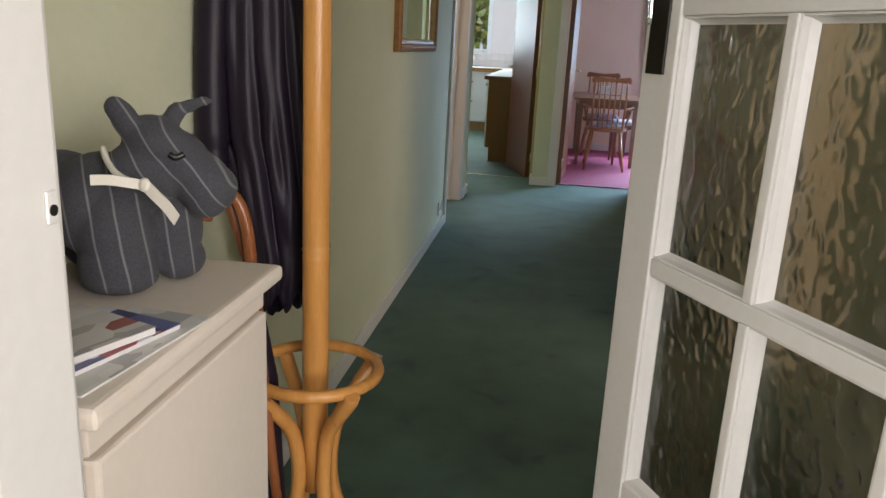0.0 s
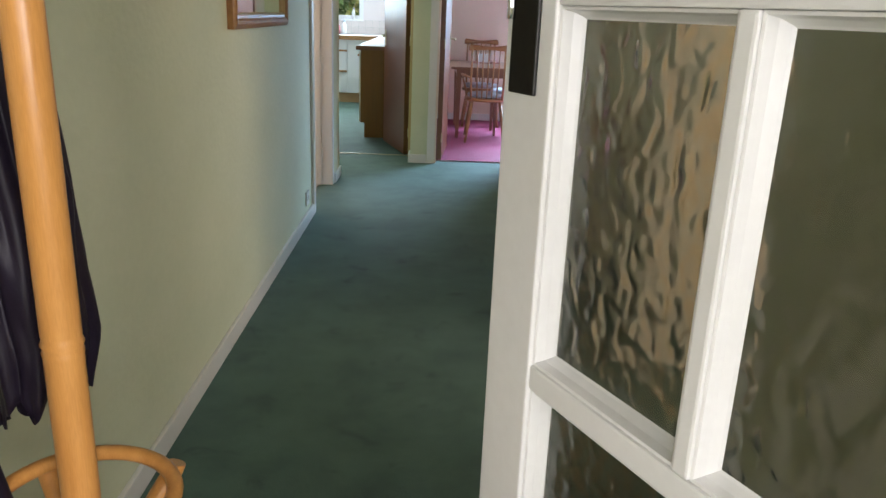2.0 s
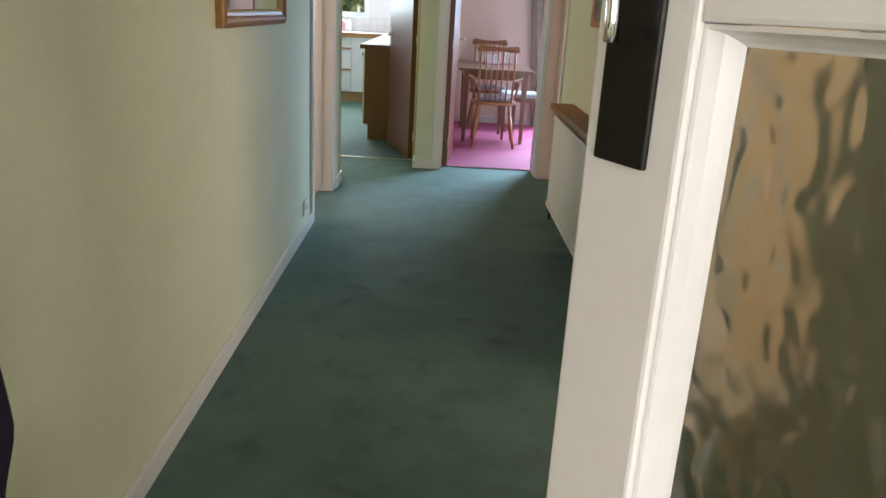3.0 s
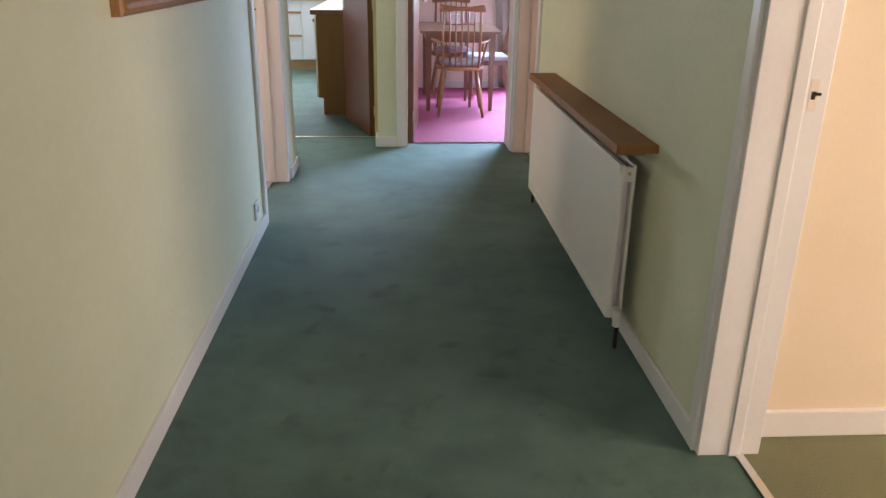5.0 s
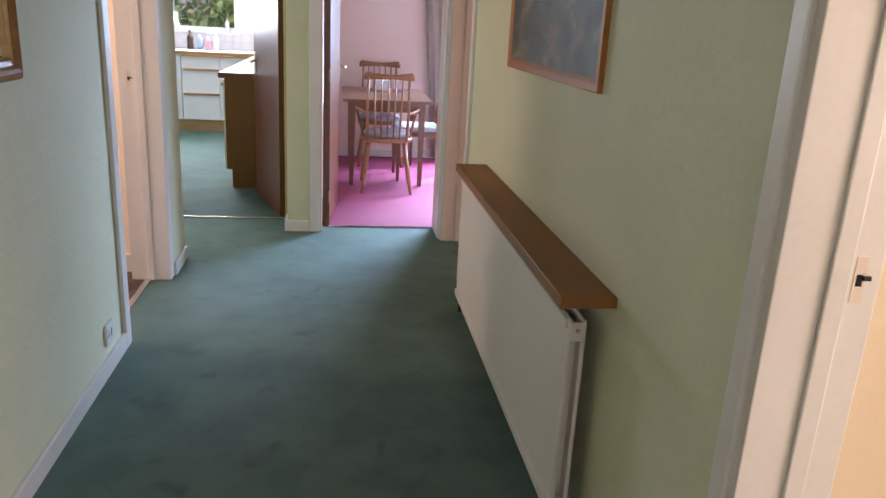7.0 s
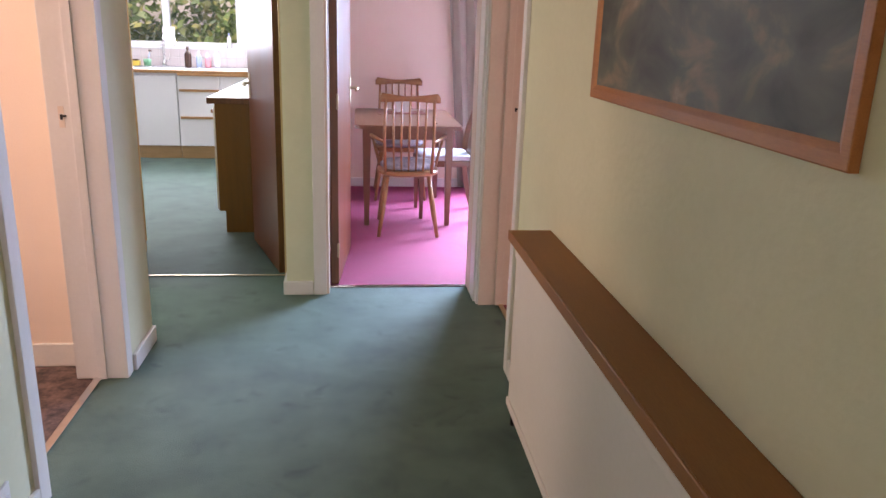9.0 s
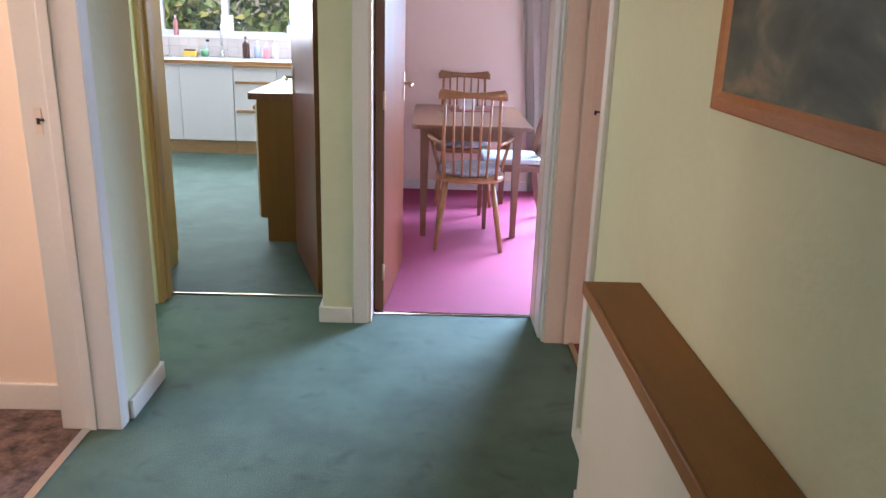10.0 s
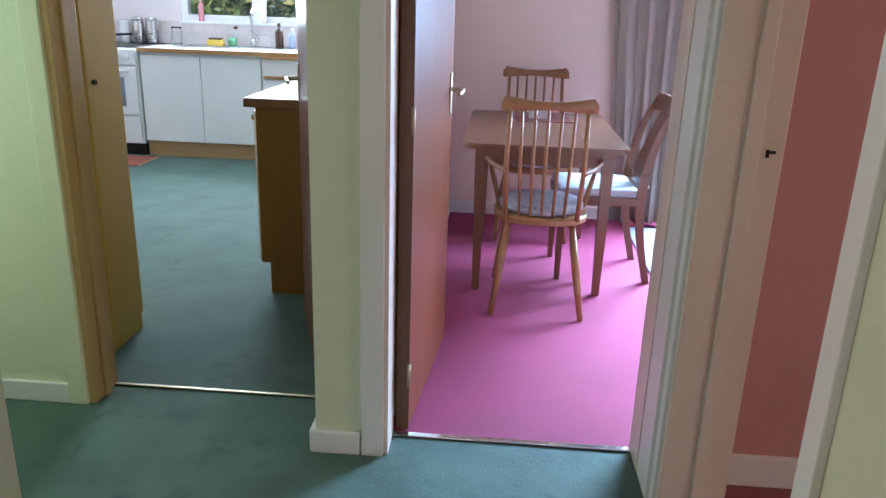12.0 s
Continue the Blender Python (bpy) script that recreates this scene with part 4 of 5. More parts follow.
sink = thing("kitchen_sink", pose(0, 0, 0), "stainless steel inset sink with drainer", "sink")
STEEL = surface("brushed_steel", (0.50, 0.50, 0.50), (0.62, 0.62, 0.62), 8, 0.28, 200, 0.05, 0.0003, metal=1.0, stretch=(1, 8, 8))
part("rim", boxes([(-2.42, -1.42, 11.20, 11.225, 0.905, 0.911), (-2.42, -1.42, 11.60, 11.625, 0.905, 0.911), (-2.42, -2.39, 11.225, 11.60, 0.905, 0.911), (-1.45, -1.42, 11.225, 11.60, 0.905, 0.911), (-1.92, -1.90, 11.225, 11.60, 0.905, 0.911)]), STEEL, sink)
part("drainer", boxes([(-2.39, -1.92, 11.225, 11.60, 0.9055, 0.908)] + [(-2.37, -1.94, 11.25 + 0.05 * k, 11.262 + 0.05 * k, 0.908, 0.911) for k in range(7)]), STEEL, sink)
part("bowl", boxes([(-1.90, -1.45, 11.225, 11.60, 0.9055, 0.9065)]), STEEL, sink)
tap = thing("mixer_tap", pose(-1.83, 11.615, 0.911), "tall chrome swan-neck mixer tap", "tap")
part("base", lathe([(0.026, 0), (0.024, 0.03), (0.016, 0.05), (0.014, 0.06)], 16), CHROME, tap)
part("spout", tube(smooth_path([(0, 0, 0.05), (0, 0, 0.20), (0.012, -0.02, 0.285), (0.06, -0.06, 0.335), (0.115, -0.10, 0.315), (0.145, -0.13, 0.25), (0.15, -0.135, 0.21)]), 0.0135, 12), STEEL, tap, "curved spout")
part("lever", tube([(0.02, 0, 0.045), (0.06, -0.01, 0.075)], 0.006, 8), CHROME, tap)


def cooker():
    root = thing("cooker", pose(0, 0, 0), "white freestanding electric cooker with dark oven glass", "cooker")
    enamel = WHITE_LAMINATE
    part("body", box(-3.195, -2.645, 11.11, 11.69, 0.10, 0.895, 0.004, 1), enamel, root)
    part("base", box(-3.185, -2.655, 11.14, 11.68, 0.0, 0.10), IRON, root, "black recessed base")
    door = part("oven_door", box(-3.185, -2.655, 11.075, 11.11, 0.345, 0.745, 0.005, 2), enamel, root)
    part("oven_glass", box(-3.08, -2.76, 11.070, 11.076, 0.42, 0.66, 0.003, 1), OVEN_GLASS, door, "smoked oven glass")
    part("door_handle", tube([(-3.13, 11.062, 0.71), (-2.71, 11.062, 0.71)], 0.009, 8), enamel, door)
    part("drawer", box(-3.185, -2.655, 11.080, 11.11, 0.11, 0.335, 0.005, 2), enamel, root)
    part("control_panel", box(-3.185, -2.655, 11.080, 11.11, 0.76, 0.885, 0.005, 2), enamel, root)
    for k in range(5):
        part("knob", tube([(-3.12 + 0.1 * k, 11.082, 0.825), (-3.12 + 0.1 * k, 11.055, 0.825)], [0.020, 0.016], 14), enamel, root)
    part("hob", box(-3.19, -2.65, 11.12, 11.68, 0.895, 0.905, 0.003, 1), IRON, root, "black hob")
    return root


cooker()


def side_unit():
    root = thing("end_unit", pose(0, 0, 0), "kitchen base unit with brown veneer end panel", "kitchen unit")
    part("end_panel", boxes([(-0.705, -0.125, 8.155, 8.175, 0.15, 0.868), (-0.665, -0.125, 8.156, 8.174, 0.0, 0.15)]), UNIT_END, root, "brown wood veneer end panel")
    part("carcass", box(-0.700, -0.125, 8.176, 11.05, 0.15, 0.868), WHITE_LAMINATE, root)
    part("plinth", box(-0.660, -0.645, 8.176, 11.05, 0.0, 0.15), PLINTH, root, "tan wood plinth")
    for k in range(5):
        y = 8.180 + 0.575 * k
        d = part("door", box(-0.722, -0.702, y, y + 0.570, 0.155, 0.845, 0.002, 1), WHITE_LAMINATE, root)
        part("handle", box(-0.740, -0.721, y + 0.02, y + 0.55, 0.800, 0.824, 0.004, 1), OAK_TRIM, d, "oak strip handle")
    return root


side_unit()
side_top = thing("side_worktop", pose(0, 0, 0), "glossy white worktop with dark brown front edge", "worktop")
part("slab", box(-0.742, -0.125, 8.150, 11.058, 0.872, 0.906, 0.003, 1), WHITE_LAMINATE, side_top)
part("end_strip", box(-0.748, -0.125, 8.135, 8.151, 0.866, 0.9055, 0.003, 1), TEAK, side_top, "dark brown edge strip")
part("front_strip", box(-0.752, -0.742, 8.135, 11.055, 0.866, 0.9055, 0.003, 1), TEAK, side_top, "dark brown edge strip")

LARDER = surface("yellowed_gloss_cupboard", (0.70, 0.44, 0.085), (0.77, 0.51, 0.12), 2.5, 0.5, 70, 0.08, 0.0008, stretch=(1, 1, 0.4))
larder = thing("larder_cupboard", pose(0, 0, 0), "tall yellowed cream cupboard inside the kitchen", "cupboard")
part("body", box(-1.690, -1.082, 7.235, 7.700, 0.0, 2.12, 0.003, 1), LARDER, larder)
part("plinth", box(-1.68, -1.072, 7.245, 7.69, 0.0, 0.07, 0.002, 1), LARDER, larder)
part("side_panel", box(-1.083, -1.068, 7.46, 7.700, 0.07, 2.12, 0.003, 1), LARDER, larder)
part("catch", tube([(-1.068, 7.50, 1.02), (-1.055, 7.50, 1.02)], 0.009, 10), IRON, larder, "small dark catch")

TILE = surface("pale_pink_wall_tile", (0.66, 0.58, 0.57), (0.74, 0.67, 0.66), 5, 0.18, 150, 0.04, 0.0003, vary=0.12)
splash = tagged(part("splashback", boxes([(-3.2, -0.125, 11.690, 11.699, 0.905, 1.10)]), surface("grey_grout", (0.45, 0.43, 0.42), (0.55, 0.53, 0.52), 30, 0.8)), "pale pink tiled splashback under the window", "splashback", kind="structure")
tile_mesh = bpy.data.meshes.new("tile")
tile_bm = box(-0.0485, 0.0485, 0, 0.006, -0.0465, 0.0465, 0.002, 1)
tile_bm.to_mesh(tile_mesh)
tile_bm.free()
tile_mesh.materials.append(TILE)
for r in range(2):
    for c in range(30):
        t = new("tile", tile_mesh)
        t.parent = splash
        t.location = (-3.14 + c * 0.10, 11.685, 0.953 + r * 0.097)

FRAME_WHITE = surface("white_window_paint", (0.74, 0.75, 0.77), (0.80, 0.81, 0.82), 4, 0.35, 80, 0.05, 0.0005)
window_1 = thing("window_1", pose(0, 0, 0), "white framed kitchen window onto a green garden", "window", kind="structure")
part("window_frame", boxes([(-2.50, -2.44, 11.72, 11.79, 1.10, 2.05), (-1.08, -1.02, 11.72, 11.79, 1.10, 2.05), (-2.44, -1.08, 11.72, 11.79, 1.10, 1.16), (-2.44, -1.08, 11.72, 11.79, 1.99, 2.05)]), FRAME_WHITE, window_1)
part("mullion", box(-1.845, -1.775, 11.72, 11.79, 1.16, 1.99, 0.004), FRAME_WHITE, window_1)
part("window_sill", box(-2.50, -1.02, 11.67, 11.72, 1.085, 1.105, 0.004), FRAME_WHITE, window_1)
for a, b in ((-2.44, -1.845), (-1.775, -1.08)):
    pane = part("pane", box(a, b, 11.753, 11.757, 1.16, 1.99), CLEAR, window_1, "clear glass pane")
    pane.visible_shadow = False

# things on the worktop and sill
YELLOW = surface("yellow_plastic", (0.62, 0.40, 0.05), (0.72, 0.50, 0.08), 9, 0.4)
GREEN = surface("green_plastic", (0.08, 0.26, 0.14), (0.12, 0.36, 0.20), 9, 0.4)
BLUE = surface("pale_blue_plastic", (0.30, 0.40, 0.58), (0.40, 0.50, 0.68), 9, 0.35)
BROWN_GLAZE = surface("dark_brown_glaze", (0.045, 0.020, 0.014), (0.09, 0.04, 0.025), 9, 0.25)
CERAMIC = surface("white_glaze", (0.70, 0.70, 0.70), (0.78, 0.78, 0.78), 9, 0.18)
ROSY = surface("pink_plastic", (0.58, 0.20, 0.24), (0.68, 0.30, 0.33), 9, 0.4)


def bottle(place, r, h, body, cap, name, label):
    root = thing(name, place, label, "bottle", "clutter by the sink")
    part("body", lathe([(r * 0.9, 0), (r, 0.006), (r, h * 0.62), (r * 0.75, h * 0.74), (r * 0.38, h * 0.80), (r * 0.36, h * 0.86)], 18), body, root)
    part("cap", lathe([(r * 0.42, h * 0.86), (r * 0.45, h * 0.90), (r * 0.40, h)], 14), cap, root)
    return root


def canister(place, r, h, body, lid, label):
    root = thing("canister", place, label, "canister", "canisters by the cooker")
    part("body", lathe([(r * 0.95, 0), (r, 0.008), (r, h * 0.82), (r * 0.97, h * 0.84)], 20), body, root)
    part("lid", lathe([(r * 1.03, h * 0.84), (r * 1.03, h * 0.94), (r * 0.4, h * 0.97), (r * 0.25, h)], 20), lid, root)
    return root


W = 0.906
scrub = thing("sponge_box", pose(-2.12, 11.50, W + 0.005), "yellow sponge box on the draining board", "box")
part("tray", box(-0.065, 0.065, -0.04, 0.04, 0, 0.052, 0.006), YELLOW, scrub)
part("sponge", box(-0.055, 0.055, -0.032, 0.032, 0.052, 0.068, 0.005), BROWN_GLAZE, scrub, "dark scouring sponge")
pot = thing("brush_pot", pose(-1.985, 11.53, W + 0.005), "green pot with washing brushes beside the tap", "pot")
part("pot", lathe([(0.036, 0), (0.042, 0.07), (0.038, 0.07), (0.033, 0.01)], 16), GREEN, pot)
part("brush_handle", tube([(0.0, 0, 0.02), (0.03, 0.01, 0.15)], 0.006, 8), BLUE, pot)
part("brush_head", lathe([(0.014, 0), (0.02, 0.012), (0.012, 0.025)], 12, centre=(0.032, 0.011, 0.145)), BROWN_GLAZE, pot)
bottle(pose(-1.565, 11.52, W), 0.036, 0.215, BROWN_GLAZE, BROWN_GLAZE, "sauce_bottle", "dark brown bottle standing by the sink")
bottle(pose(-1.46, 11.55, W), 0.030, 0.17, BLUE, CERAMIC, "detergent_bottle", "pale blue detergent bottle by the sink")
bottle(pose(-1.36, 11.52, W), 0.034, 0.15, ROSY, CERAMIC, "soap_bottle", "pink soap bottle on the worktop")
bottle(pose(-1.27, 11.54, W), 0.030, 0.19, CERAMIC, BLUE, "cleaner_bottle", "white cleaner bottle on the worktop")
bottle(pose(-2.31, 11.695, 1.105), 0.024, 0.20, ROSY, CERAMIC, "spray_bottle", "pink bottle on the window sill")
bottle(pose(-1.16, 11.695, 1.105), 0.024, 0.16, CERAMIC, BLUE, "sill_bottle", "white bottle on the window sill")
card = thing("notice_card", pose(-1.79, 11.695, 1.107, -6, 0, 0), "small white card standing on the window sill", "card")
part("sheet", box(-0.065, 0.065, 0, 0.003, 0, 0.21), PAPER, card)
part("back", box(-0.063, 0.063, 0.003, 0.005, 0, 0.20), PAPER, card)
for x, h, m in ((-2.98, 0.20, CERAMIC), (-2.85, 0.23, STEEL), (-2.73, 0.23, STEEL)):
    canister(pose(x, 11.60, 0.906), 0.045, h, m, m, "tall steel and white canister behind the hob")
pan = thing("saucepan", pose(-3.06, 11.40, 0.906), "black saucepan standing on the hob", "saucepan")
part("pan", lathe([(0.08, 0), (0.085, 0.01), (0.088, 0.09), (0.084, 0.09), (0.078, 0.012)], 24), IRON, pan)
part("handle", tube([(0.085, 0, 0.075), (0.24, 0.01, 0.085)], 0.010, 8), IRON, pan)
jug = thing("glass_jug", pose(-2.50, 11.58, W), "clear glass jug on the worktop", "jug")
part("body", lathe([(0.042, 0), (0.046, 0.05), (0.040, 0.13), (0.046, 0.15), (0.043, 0.15), (0.037, 0.13), (0.042, 0.05), (0.036, 0.006)], 20), CLEAR, jug)
part("handle", tube(smooth_path([(0.042, 0, 0.12), (0.075, 0, 0.11), (0.075, 0, 0.06), (0.046, 0, 0.04)]), 0.006, 8), CLEAR, jug)


kitchen_mat = thing("kitchen_mat", pose(-2.86, 10.86, 0.0), "small reddish mat in front of the cooker", "mat")
part("pile", box(-0.34, 0.34, -0.19, 0.19, 0.001, 0.010, 0.003, 1), surface("red_brown_mat", (0.22, 0.05, 0.03), (0.36, 0.11, 0.07), 40, 0.95, 200, 0.7, 0.004), kitchen_mat)
for s in (-0.352, 0.34):
    part("edging", box(s, s + 0.012, -0.19, 0.19, 0.001, 0.008), PLINTH, kitchen_mat)


# ---- dining room ----
def dining_table():
    root = thing("dining_table", pose(0.575, 8.83, 0), "brown wooden dining table with tapered legs", "table")
    w, l = 0.375, 0.575
    bm = box(-w, w, -l, l, 0.705, 0.730, 0.0)
    uprights = [e for e in bm.edges if abs(e.verts[0].co.z - e.verts[1].co.z) > 0.01]
    bmesh.ops.bevel(bm, geom=uprights, offset=0.05, segments=5, profile=0.5, affect="EDGES")
    bmesh.ops.bevel(bm, geom=[e for e in bm.edges if e.calc_face_angle(0) > 1.0], offset=0.005, segments=2, affect="EDGES")
    part("tabletop", bm, DARK_TABLE, root)
    for y in (-l + 0.085, l - 0.105):
        part("apron", box(-w + 0.09, w - 0.09, y, y + 0.02, 0.625, 0.705, 0.002, 1), DARK_TABLE, root)
    for x in (-w + 0.065, w - 0.085):
        part("apron", box(x, x + 0.02, -l + 0.12, l - 0.12, 0.625, 0.705, 0.002, 1), DARK_TABLE, root)
    for x in (-w + 0.085, w - 0.085):
        for y in (-l + 0.11, l - 0.11):
            leg = bmesh.new()
            bx(leg, -0.028, 0.028, -0.028, 0.028, 0, 0.705)
            for v in leg.verts:
                if v.co.z < 0.1:
                    v.co.x, v.co.y = v.co.x * 0.62, v.co.y * 0.62
            bmesh.ops.bevel(leg, geom=list(leg.edges), offset=0.004, segments=2, affect="EDGES")
            part("leg", leg, DARK_TABLE, root, place=pose(x, y, 0))
    return root


dining_table()
FABRIC = surface("blue_grey_patterned_fabric", (0.20, 0.21, 0.26), (0.52, 0.51, 0.52), 55, 0.95, 220, 0.5, 0.002, fine=0.2)
PALE_SEAT = surface("pale_blue_seat_fabric", (0.46, 0.50, 0.55), (0.58, 0.61, 0.64), 40, 0.95, 260, 0.4, 0.002)


def spindle_chair(place, arms, label):
    """A stick-back chair that faces +y: shaped seat, raked spindles under a crested top rail, splayed turned legs."""
    root = thing("dining_chair", place, label, "chair", "stick-back dining chairs")
    bm = bmesh.new()
    n = 28
    levels = [(0.94, 0.400), (1.0, 0.407), (1.0, 0.427), (0.96, 0.436)]
    rings = []
    for s, z in levels:
        ring = []
        for k in range(n):
            a = 2 * math.pi * k / n
            c, sn = math.cos(a), math.sin(a)
            x = 0.215 * s * math.copysign(abs(c) ** 0.72, c) * (1.0 + 0.06 * sn)
            y = 0.205 * s * math.copysign(abs(sn) ** 0.72, sn)
            ring.append(bm.verts.new((x, y, z)))
        rings.append(ring)
    for a, b in zip(rings, rings[1:]):
        for k in range(n):
            bm.faces.new((a[k], a[(k + 1) % n], b[(k + 1) % n], b[k]))
    bm.faces.new(list(reversed(rings[0])))
    bm.faces.new(rings[-1])
    part("seat", bm, ELM, root)
    cushion = lathe([(0.175, 0.437), (0.192, 0.445), (0.196, 0.462), (0.180, 0.478), (0.10, 0.486), (0.01, 0.487)], 28, centre=(0, 0.01, 0))
    part("cushion", cushion, FABRIC, root, "blue-grey patterned seat cushion")
    for sx in (-1, 1):
        part("leg", tube([(sx * 0.150, 0.13, 0.405), (sx * 0.178, 0.175, 0.20), (sx * 0.205, 0.215, 0.0)], [0.014, 0.019, 0.012], 10), ELM, root)
        part("leg", tube([(sx * 0.140, -0.13, 0.405), (sx * 0.170, -0.205, 0.20), (sx * 0.200, -0.285, 0.0)], [0.014, 0.019, 0.012], 10), ELM, root)
        part("back_post", tube([(sx * 0.158, -0.165, 0.425), (sx * 0.166, -0.205, 0.66), (sx * 0.160, -0.262, 0.925)], [0.012, 0.011, 0.010], 10), ELM, root)
    for k in range(5):
        u = (k - 2) / 2
        part("spindle", tube([(u * 0.098, -0.175, 0.425), (u * 0.106, -0.212, 0.66), (u * 0.110, -0.262, 0.925)], [0.0065, 0.0078, 0.006], 8), ELM, root)
    crest = bmesh.new()
    rows = []
    m = 22
    for k in range(m + 1):
        u = 2 * k / m - 1
        y = -0.262 + 0.020 * (1 - u * u) * -1 + 0.012
        low = 0.912 + 0.005 * math.cos(u * math.pi)
        high = 0.956 - 0.005 * math.cos(u * math.pi) + 0.010 * abs(u) ** 3 - (0.028 if abs(u) > 0.99 else 0)
        x = u * 0.200
        rows.append([crest.verts.new(p) for p in ((x, y - 0.010, low), (x, y + 0.010, low), (x, y + 0.004, high), (x, y - 0.012, high))])
    for a, b in zip(rows, rows[1:]):
        for k in range(4):
            crest.faces.new((a[k], a[(k + 1) % 4], b[(k + 1) % 4], b[k])).smooth = k in (1, 3)
    crest.faces.new(rows[0])
    crest.faces.new(list(reversed(rows[-1])))
    bmesh.ops.recalc_face_normals(crest, faces=crest.faces)
    part("top_rail", crest, ELM, root, "crested top rail")
    if arms:
        for sx in (-1, 1):
            part("arm", tube(smooth_path([(sx * 0.165, -0.210, 0.640), (sx * 0.215, -0.13, 0.650), (sx * 0.255, 0.0, 0.655), (sx * 0.262, 0.10, 0.650), (sx * 0.245, 0.155, 0.645)], 5), [0.010] * 5 + [0.013] * 11 + [0.016] * 5, 10), ELM, root)
            part("arm_post", tube([(sx * 0.195, 0.05, 0.425), (sx * 0.225, 0.075, 0.54), (sx * 0.255, 0.095, 0.645)], [0.009, 0.012, 0.008], 8), ELM, root)
    return root


spindle_chair(pose(0.572, 8.318, 0, 0, 0, -2), True, "stick-back elm armchair with a blue-grey seat cushion")
spindle_chair(pose(0.570, 9.390, 0, 0, 0, 180), False, "stick-back elm chair at the far end of the table")


def side_chair(place):
    """A plain chair with curved back posts and a padded seat, facing +y."""
    root = thing("side_chair", place, "dark brown chair with pale blue padded seat and curved back", "chair")
    w = 0.19
    part("seat_frame", box(-w - 0.01, w + 0.01, -0.20, 0.21, 0.395, 0.440, 0.006), DARK_TABLE, root)
    part("seat_pad", box(-w, w, -0.185, 0.205, 0.438, 0.478, 0.016, 4), PALE_SEAT, root, "pale blue padded seat")
    for sx in (-1, 1):
        leg = bmesh.new()
        bx(leg, -0.018, 0.018, -0.018, 0.018, 0, 0.40)
        for v in leg.verts:
            if v.co.z < 0.1:
                v.co.x, v.co.y = v.co.x * 0.7, v.co.y * 0.7
        part("leg", leg, DARK_TABLE, root, place=pose(sx * (w - 0.008), 0.185, 0))
        way = smooth_path([(sx * w, -0.265, 0.0), (sx * w, -0.215, 0.22), (sx * w, -0.195, 0.42), (sx * w, -0.212, 0.60), (sx * w, -0.265, 0.78), (sx * w, -0.325, 0.90)], 4)
        bm = bmesh.new()
        rows = []
        for k, p in enumerate(way):
            d = 0.022 - 0.006 * abs(2 * k / (len(way) - 1) - 0.9)
            rows.append([bm.verts.new((p.x + a, p.y + b, p.z)) for a, b in ((-0.011, -d), (0.011, -d), (0.011, d), (-0.011, d))])
        for a, b in zip(rows, rows[1:]):
            for k in range(4):
                bm.faces.new((a[k], a[(k + 1) % 4], b[(k + 1) % 4], b[k]))
        bm.faces.new(rows[-1])
        bm.faces.new(list(reversed(rows[0])))
        bmesh.ops.recalc_face_normals(bm, faces=bm.faces)
        part("back_leg", bm, DARK_TABLE, root)
    for z, y, h in ((0.835, -0.298, 0.080), (0.455, -0.196, 0.035)):
        bm = bmesh.new()
        rows = []
        for k in range(9):
            u = k / 4 - 1
            bow = -0.022 * (1 - u * u)
            lean = 0.028
            rows.append([bm.verts.new(p) for p in ((u * w, y + bow - 0.008, z), (u * w, y + bow + 0.008, z), (u * w, y + bow + 0.008 - lean, z + h), (u * w, y + bow - 0.008 - lean, z + h))])
        for a, b in zip(rows, rows[1:]):
            for k in range(4):
                bm.faces.new((a[k], a[(k + 1) % 4], b[(k + 1) % 4], b[k]))
        bm.faces.new(rows[0])
        bm.faces.new(list(reversed(rows[-1])))
        bmesh.ops.recalc_face_normals(bm, faces=bm.faces)
        part("back_rail", bm, DARK_TABLE, root)
    splat = bmesh.new()
    rows = []
    for p in smooth_path([(0, -0.205, 0.48), (0, -0.226, 0.60), (0, -0.280, 0.76), (0, -0.318, 0.845)], 4):
        rows.append([splat.verts.new((x, p.y + d, p.z)) for x, d in ((-0.075, -0.006), (0.075, -0.006), (0.075, 0.006), (-0.075, 0.006))])
    for a, b in zip(rows, rows[1:]):
        for k in range(4):
            splat.faces.new((a[k], a[(k + 1) % 4], b[(k + 1) % 4], b[k]))
    bmesh.ops.recalc_face_normals(splat, faces=splat.faces)
    part("splat", splat, DARK_TABLE, root, "curved brown back splat")
    return root


side_chair(pose(0.870, 8.755, 0, 0, 0, 92))

mat_1 = thing("place_mat", pose(0.60, 9.10, 0.7305, 0, 0, 4), "dark red place mat on the dining table", "place mat")
part("mat", box(-0.15, 0.15, -0.105, 0.105, 0, 0.004, 0.001, 1), surface("dark_red_mat", (0.16, 0.03, 0.03), (0.24, 0.055, 0.05), 30, 0.5), mat_1)
for y in (-0.105, 0.098):
    part("border", box(-0.15, 0.15, y, y + 0.007, 0.004, 0.005), GILT_WOOD, mat_1, "gold border line")
napkin = thing("folded_card", pose(0.575, 9.12, 0.736, 0, 0, -3), "white folded card standing on the place mat", "card")
part("front", box(-0.055, 0.055, -0.030, -0.027, 0, 0.085), PAPER, napkin)
part("rear", box(-0.055, 0.055, 0.027, 0.030, 0, 0.085), PAPER, napkin)
part("fold", box(-0.055, 0.055, -0.030, 0.030, 0.085, 0.088), PAPER, napkin)

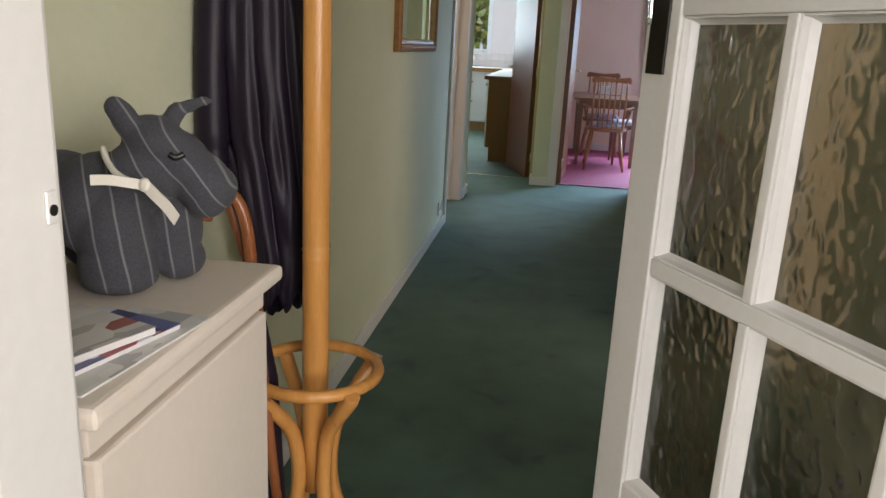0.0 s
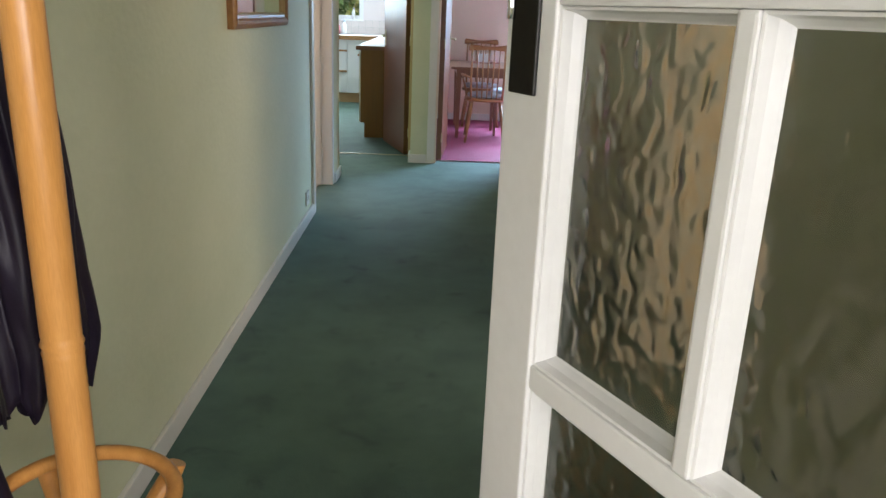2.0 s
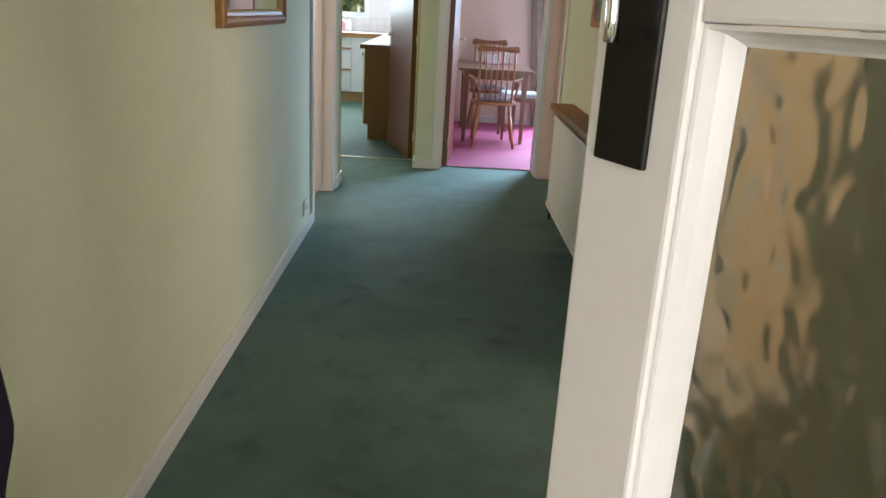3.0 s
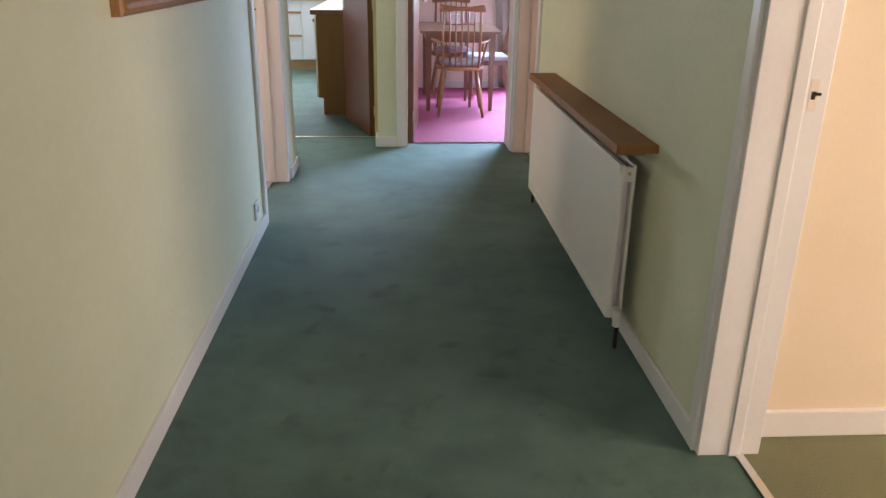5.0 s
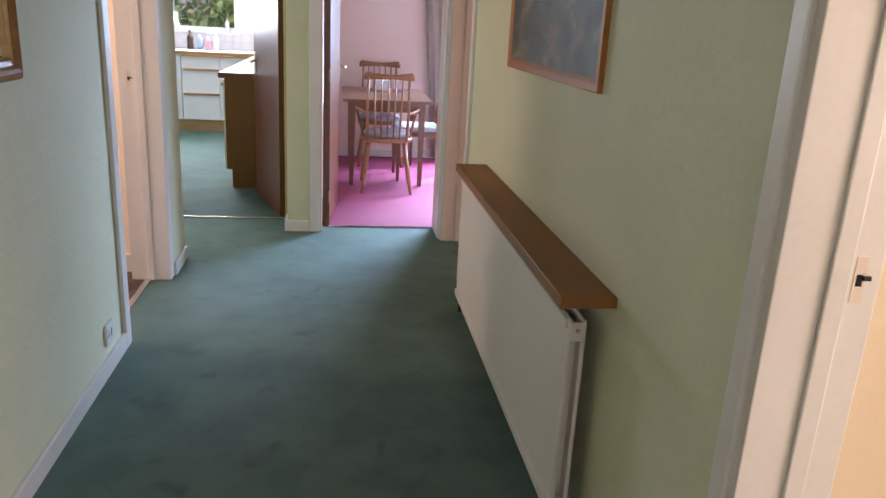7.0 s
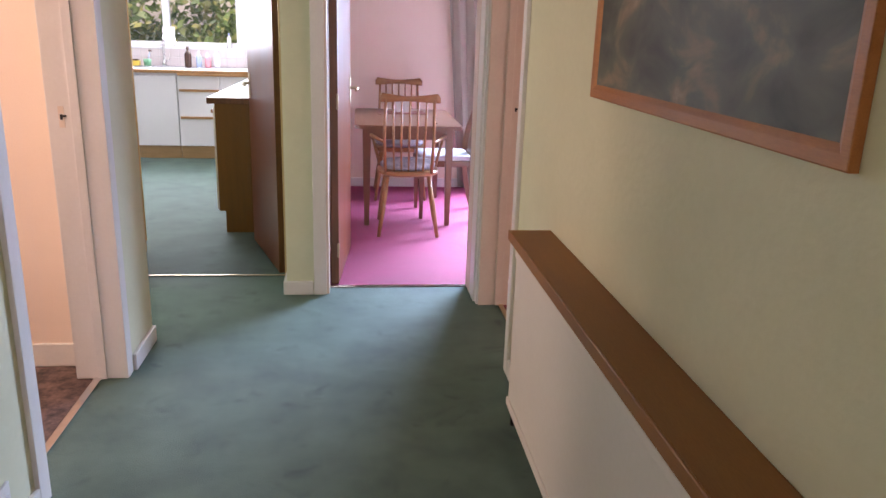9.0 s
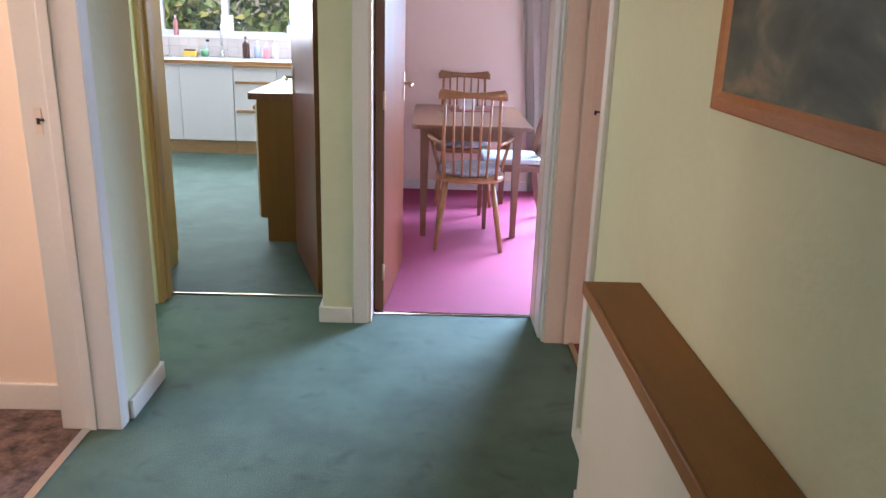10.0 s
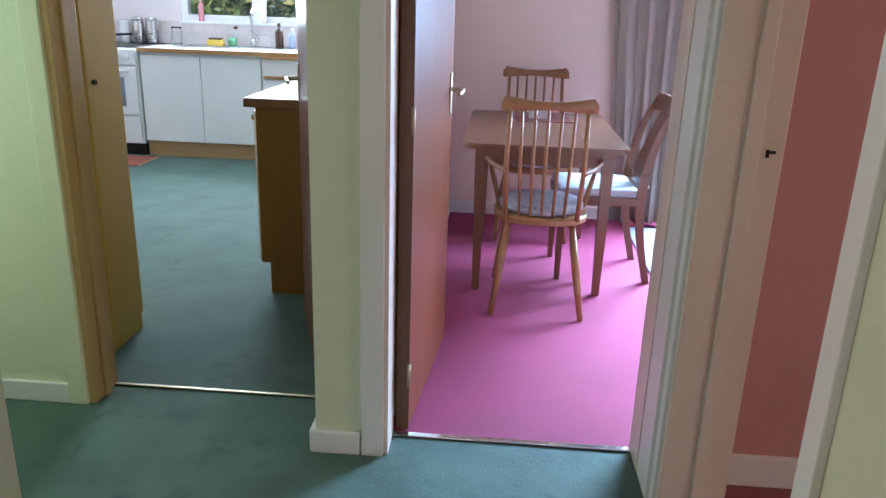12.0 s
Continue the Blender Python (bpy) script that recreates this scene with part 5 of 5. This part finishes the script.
RUG = surface("pale_rug", (0.20, 0.20, 0.21), (0.30, 0.30, 0.31), 25, 0.95, 200, 0.8, 0.004)
rug = thing("rug", pose(1.66, 8.95, 0.0), "pale woven rug before the patio door", "rug")
part("pile", box(-0.47, 0.47, -0.62, 0.62, 0.001, 0.012, 0.004, 1), RUG, rug)
fringe = bmesh.new()
for k in range(60):
    bx(fringe, -0.46 + k * 0.0155, -0.452 + k * 0.0155, -0.66, -0.62, 0.001, 0.005)
tagged(part("fringe", fringe, RUG, rug), kind="stuff")

CURTAIN = surface("grey_beige_curtain", (0.35, 0.315, 0.25), (0.44, 0.40, 0.33), 3, 0.9, 350, 0.4, 0.001, stretch=(1, 1, 0.3))


def curtain(x0, x1, y, folds, label, gather=0.0):
    bm = bmesh.new()
    cols, levels = folds * 10, 14
    grid = []
    for j in range(levels + 1):
        f = j / levels
        z = 2.20 - 2.18 * f
        row = []
        for k in range(cols + 1):
            u = k / cols
            a = 2 * math.pi * folds * u
            amp = 0.030 + 0.012 * f
            x = x0 + (x1 - x0) * u + 0.012 * math.sin(2 * a + f) + gather * f * (1 - u)
            row.append(bm.verts.new((x, y + amp * math.sin(a + 0.5 * math.sin(3 * f + u * 5)) + 0.006 * math.sin(3 * a), z)))
        grid.append(row)
    for a, b in zip(grid, grid[1:]):
        for k in range(cols):
            bm.faces.new((a[k], b[k], b[k + 1], a[k + 1])).smooth = True
    ob = tagged(part("curtain", bm, CURTAIN), label, "curtain", "patio curtains")
    ob.modifiers.new("cloth", "SOLIDIFY").thickness = 0.003
    return ob


curtain(0.945, 1.46, 9.665, 4, "floor-length grey-beige curtain drawn back beside patio door", 0.16)
curtain(2.80, 3.15, 9.665, 4, "floor-length grey-beige curtain drawn back beside patio door")
rail = thing("curtain_rail", pose(0, 0, 0), "white curtain rail over the patio door", "curtain rail")
part("track", box(0.90, 3.18, 9.655, 9.675, 2.20, 2.225, 0.003, 1), FRAME_WHITE, rail)
for x in (1.0, 2.0, 3.0):
    part("bracket", boxes([(x, x + 0.02, 9.675, 9.77, 2.205, 2.22)]), FRAME_WHITE, rail)

window_2 = thing("window_2", pose(0, 0, 0), "white framed sliding patio door onto the garden", "window", kind="structure")
part("window_frame", boxes([(1.45, 1.51, 9.80, 9.87, 0, 2.10), (3.04, 3.10, 9.80, 9.87, 0, 2.10), (1.51, 3.04, 9.80, 9.87, 2.03, 2.10), (1.51, 3.04, 9.80, 9.87, 0.0, 0.07)]), FRAME_WHITE, window_2)
part("mullion", box(2.24, 2.31, 9.80, 9.87, 0.07, 2.03, 0.003), FRAME_WHITE, window_2)
for a, b in ((1.51, 2.24), (2.31, 3.04)):
    pane = part("pane", box(a, b, 9.833, 9.837, 0.07, 2.03), CLEAR, window_2, "clear glass pane")
    pane.visible_shadow = False


# ---- garden ----
GRASS = surface("rough_lawn", (0.035, 0.075, 0.015), (0.09, 0.15, 0.035), 1.5, 0.95, 60, 0.8, 0.02)
setting("ground", boxes([(-400, 400, -400, 400, -0.40, -0.20)]), GRASS, "green lawn around the house", "lawn")


def leaf_material():
    mat = bpy.data.materials.new("mixed_leaves")
    tree, bsdf = nodes_of(mat)
    add, link = tree.nodes.new, tree.links.new
    geo = add("ShaderNodeNewGeometry")
    ramp = add("ShaderNodeValToRGB")
    ramp.color_ramp.elements[0].color, ramp.color_ramp.elements[1].color = (0.09, 0.20, 0.06, 1), (0.50, 0.52, 0.16, 1)
    mid = ramp.color_ramp.elements.new(0.6)
    mid.color = (0.22, 0.36, 0.10, 1)
    link(geo.outputs["Random Per Island"], ramp.inputs["Fac"])
    link(ramp.outputs["Color"], bsdf.inputs["Base Color"])
    bsdf.inputs["Roughness"].default_value = 0.5
    return mat


LEAF = leaf_material()


def foliage(name, count, spread, label, seed):
    """Loose leaves gathered in uneven clumps."""
    rng = np.random.default_rng(seed)
    (x0, x1), (y0, y1), (z0, z1) = spread
    clumps = np.stack([rng.uniform(x0, x1, 70), rng.uniform(y0, y1, 70), z0 + (z1 - z0) * rng.beta(1.1, 1.5, 70)], 1)
    c = clumps[rng.integers(0, 70, count)] + rng.normal(0, 0.26, (count, 3))
    c[:, 2] = np.maximum(c[:, 2], -0.15)
    a, b = rng.normal(0, 1, (count, 3)), rng.normal(0, 1, (count, 3))
    a /= np.linalg.norm(a, axis=1, keepdims=True)
    b -= a * (a * b).sum(1, keepdims=True)
    b /= np.linalg.norm(b, axis=1, keepdims=True)
    size = rng.uniform(0.05, 0.12, (count, 1))
    v = np.stack([c - a * size, c + b * size * 0.5, c + a * size, c - b * size * 0.5], 1).reshape(-1, 3)
    mesh = bpy.data.meshes.new(name)
    mesh.from_pydata(v.tolist(), [], np.arange(4 * count).reshape(-1, 4).tolist())
    mesh.materials.append(LEAF)
    return tagged(new(name, mesh), label, "hedge", kind="stuff")


foliage("garden_hedge", 11000, ((-7.0, 1.0), (15.0, 17.0), (-0.1, 2.9)), "dense green and yellow garden shrubs beyond the kitchen window", 3)
foliage("garden_hedge", 12000, ((0.8, 8.0), (14.0, 16.0), (-0.1, 3.2)), "dense green garden shrubs beyond the patio door", 5)
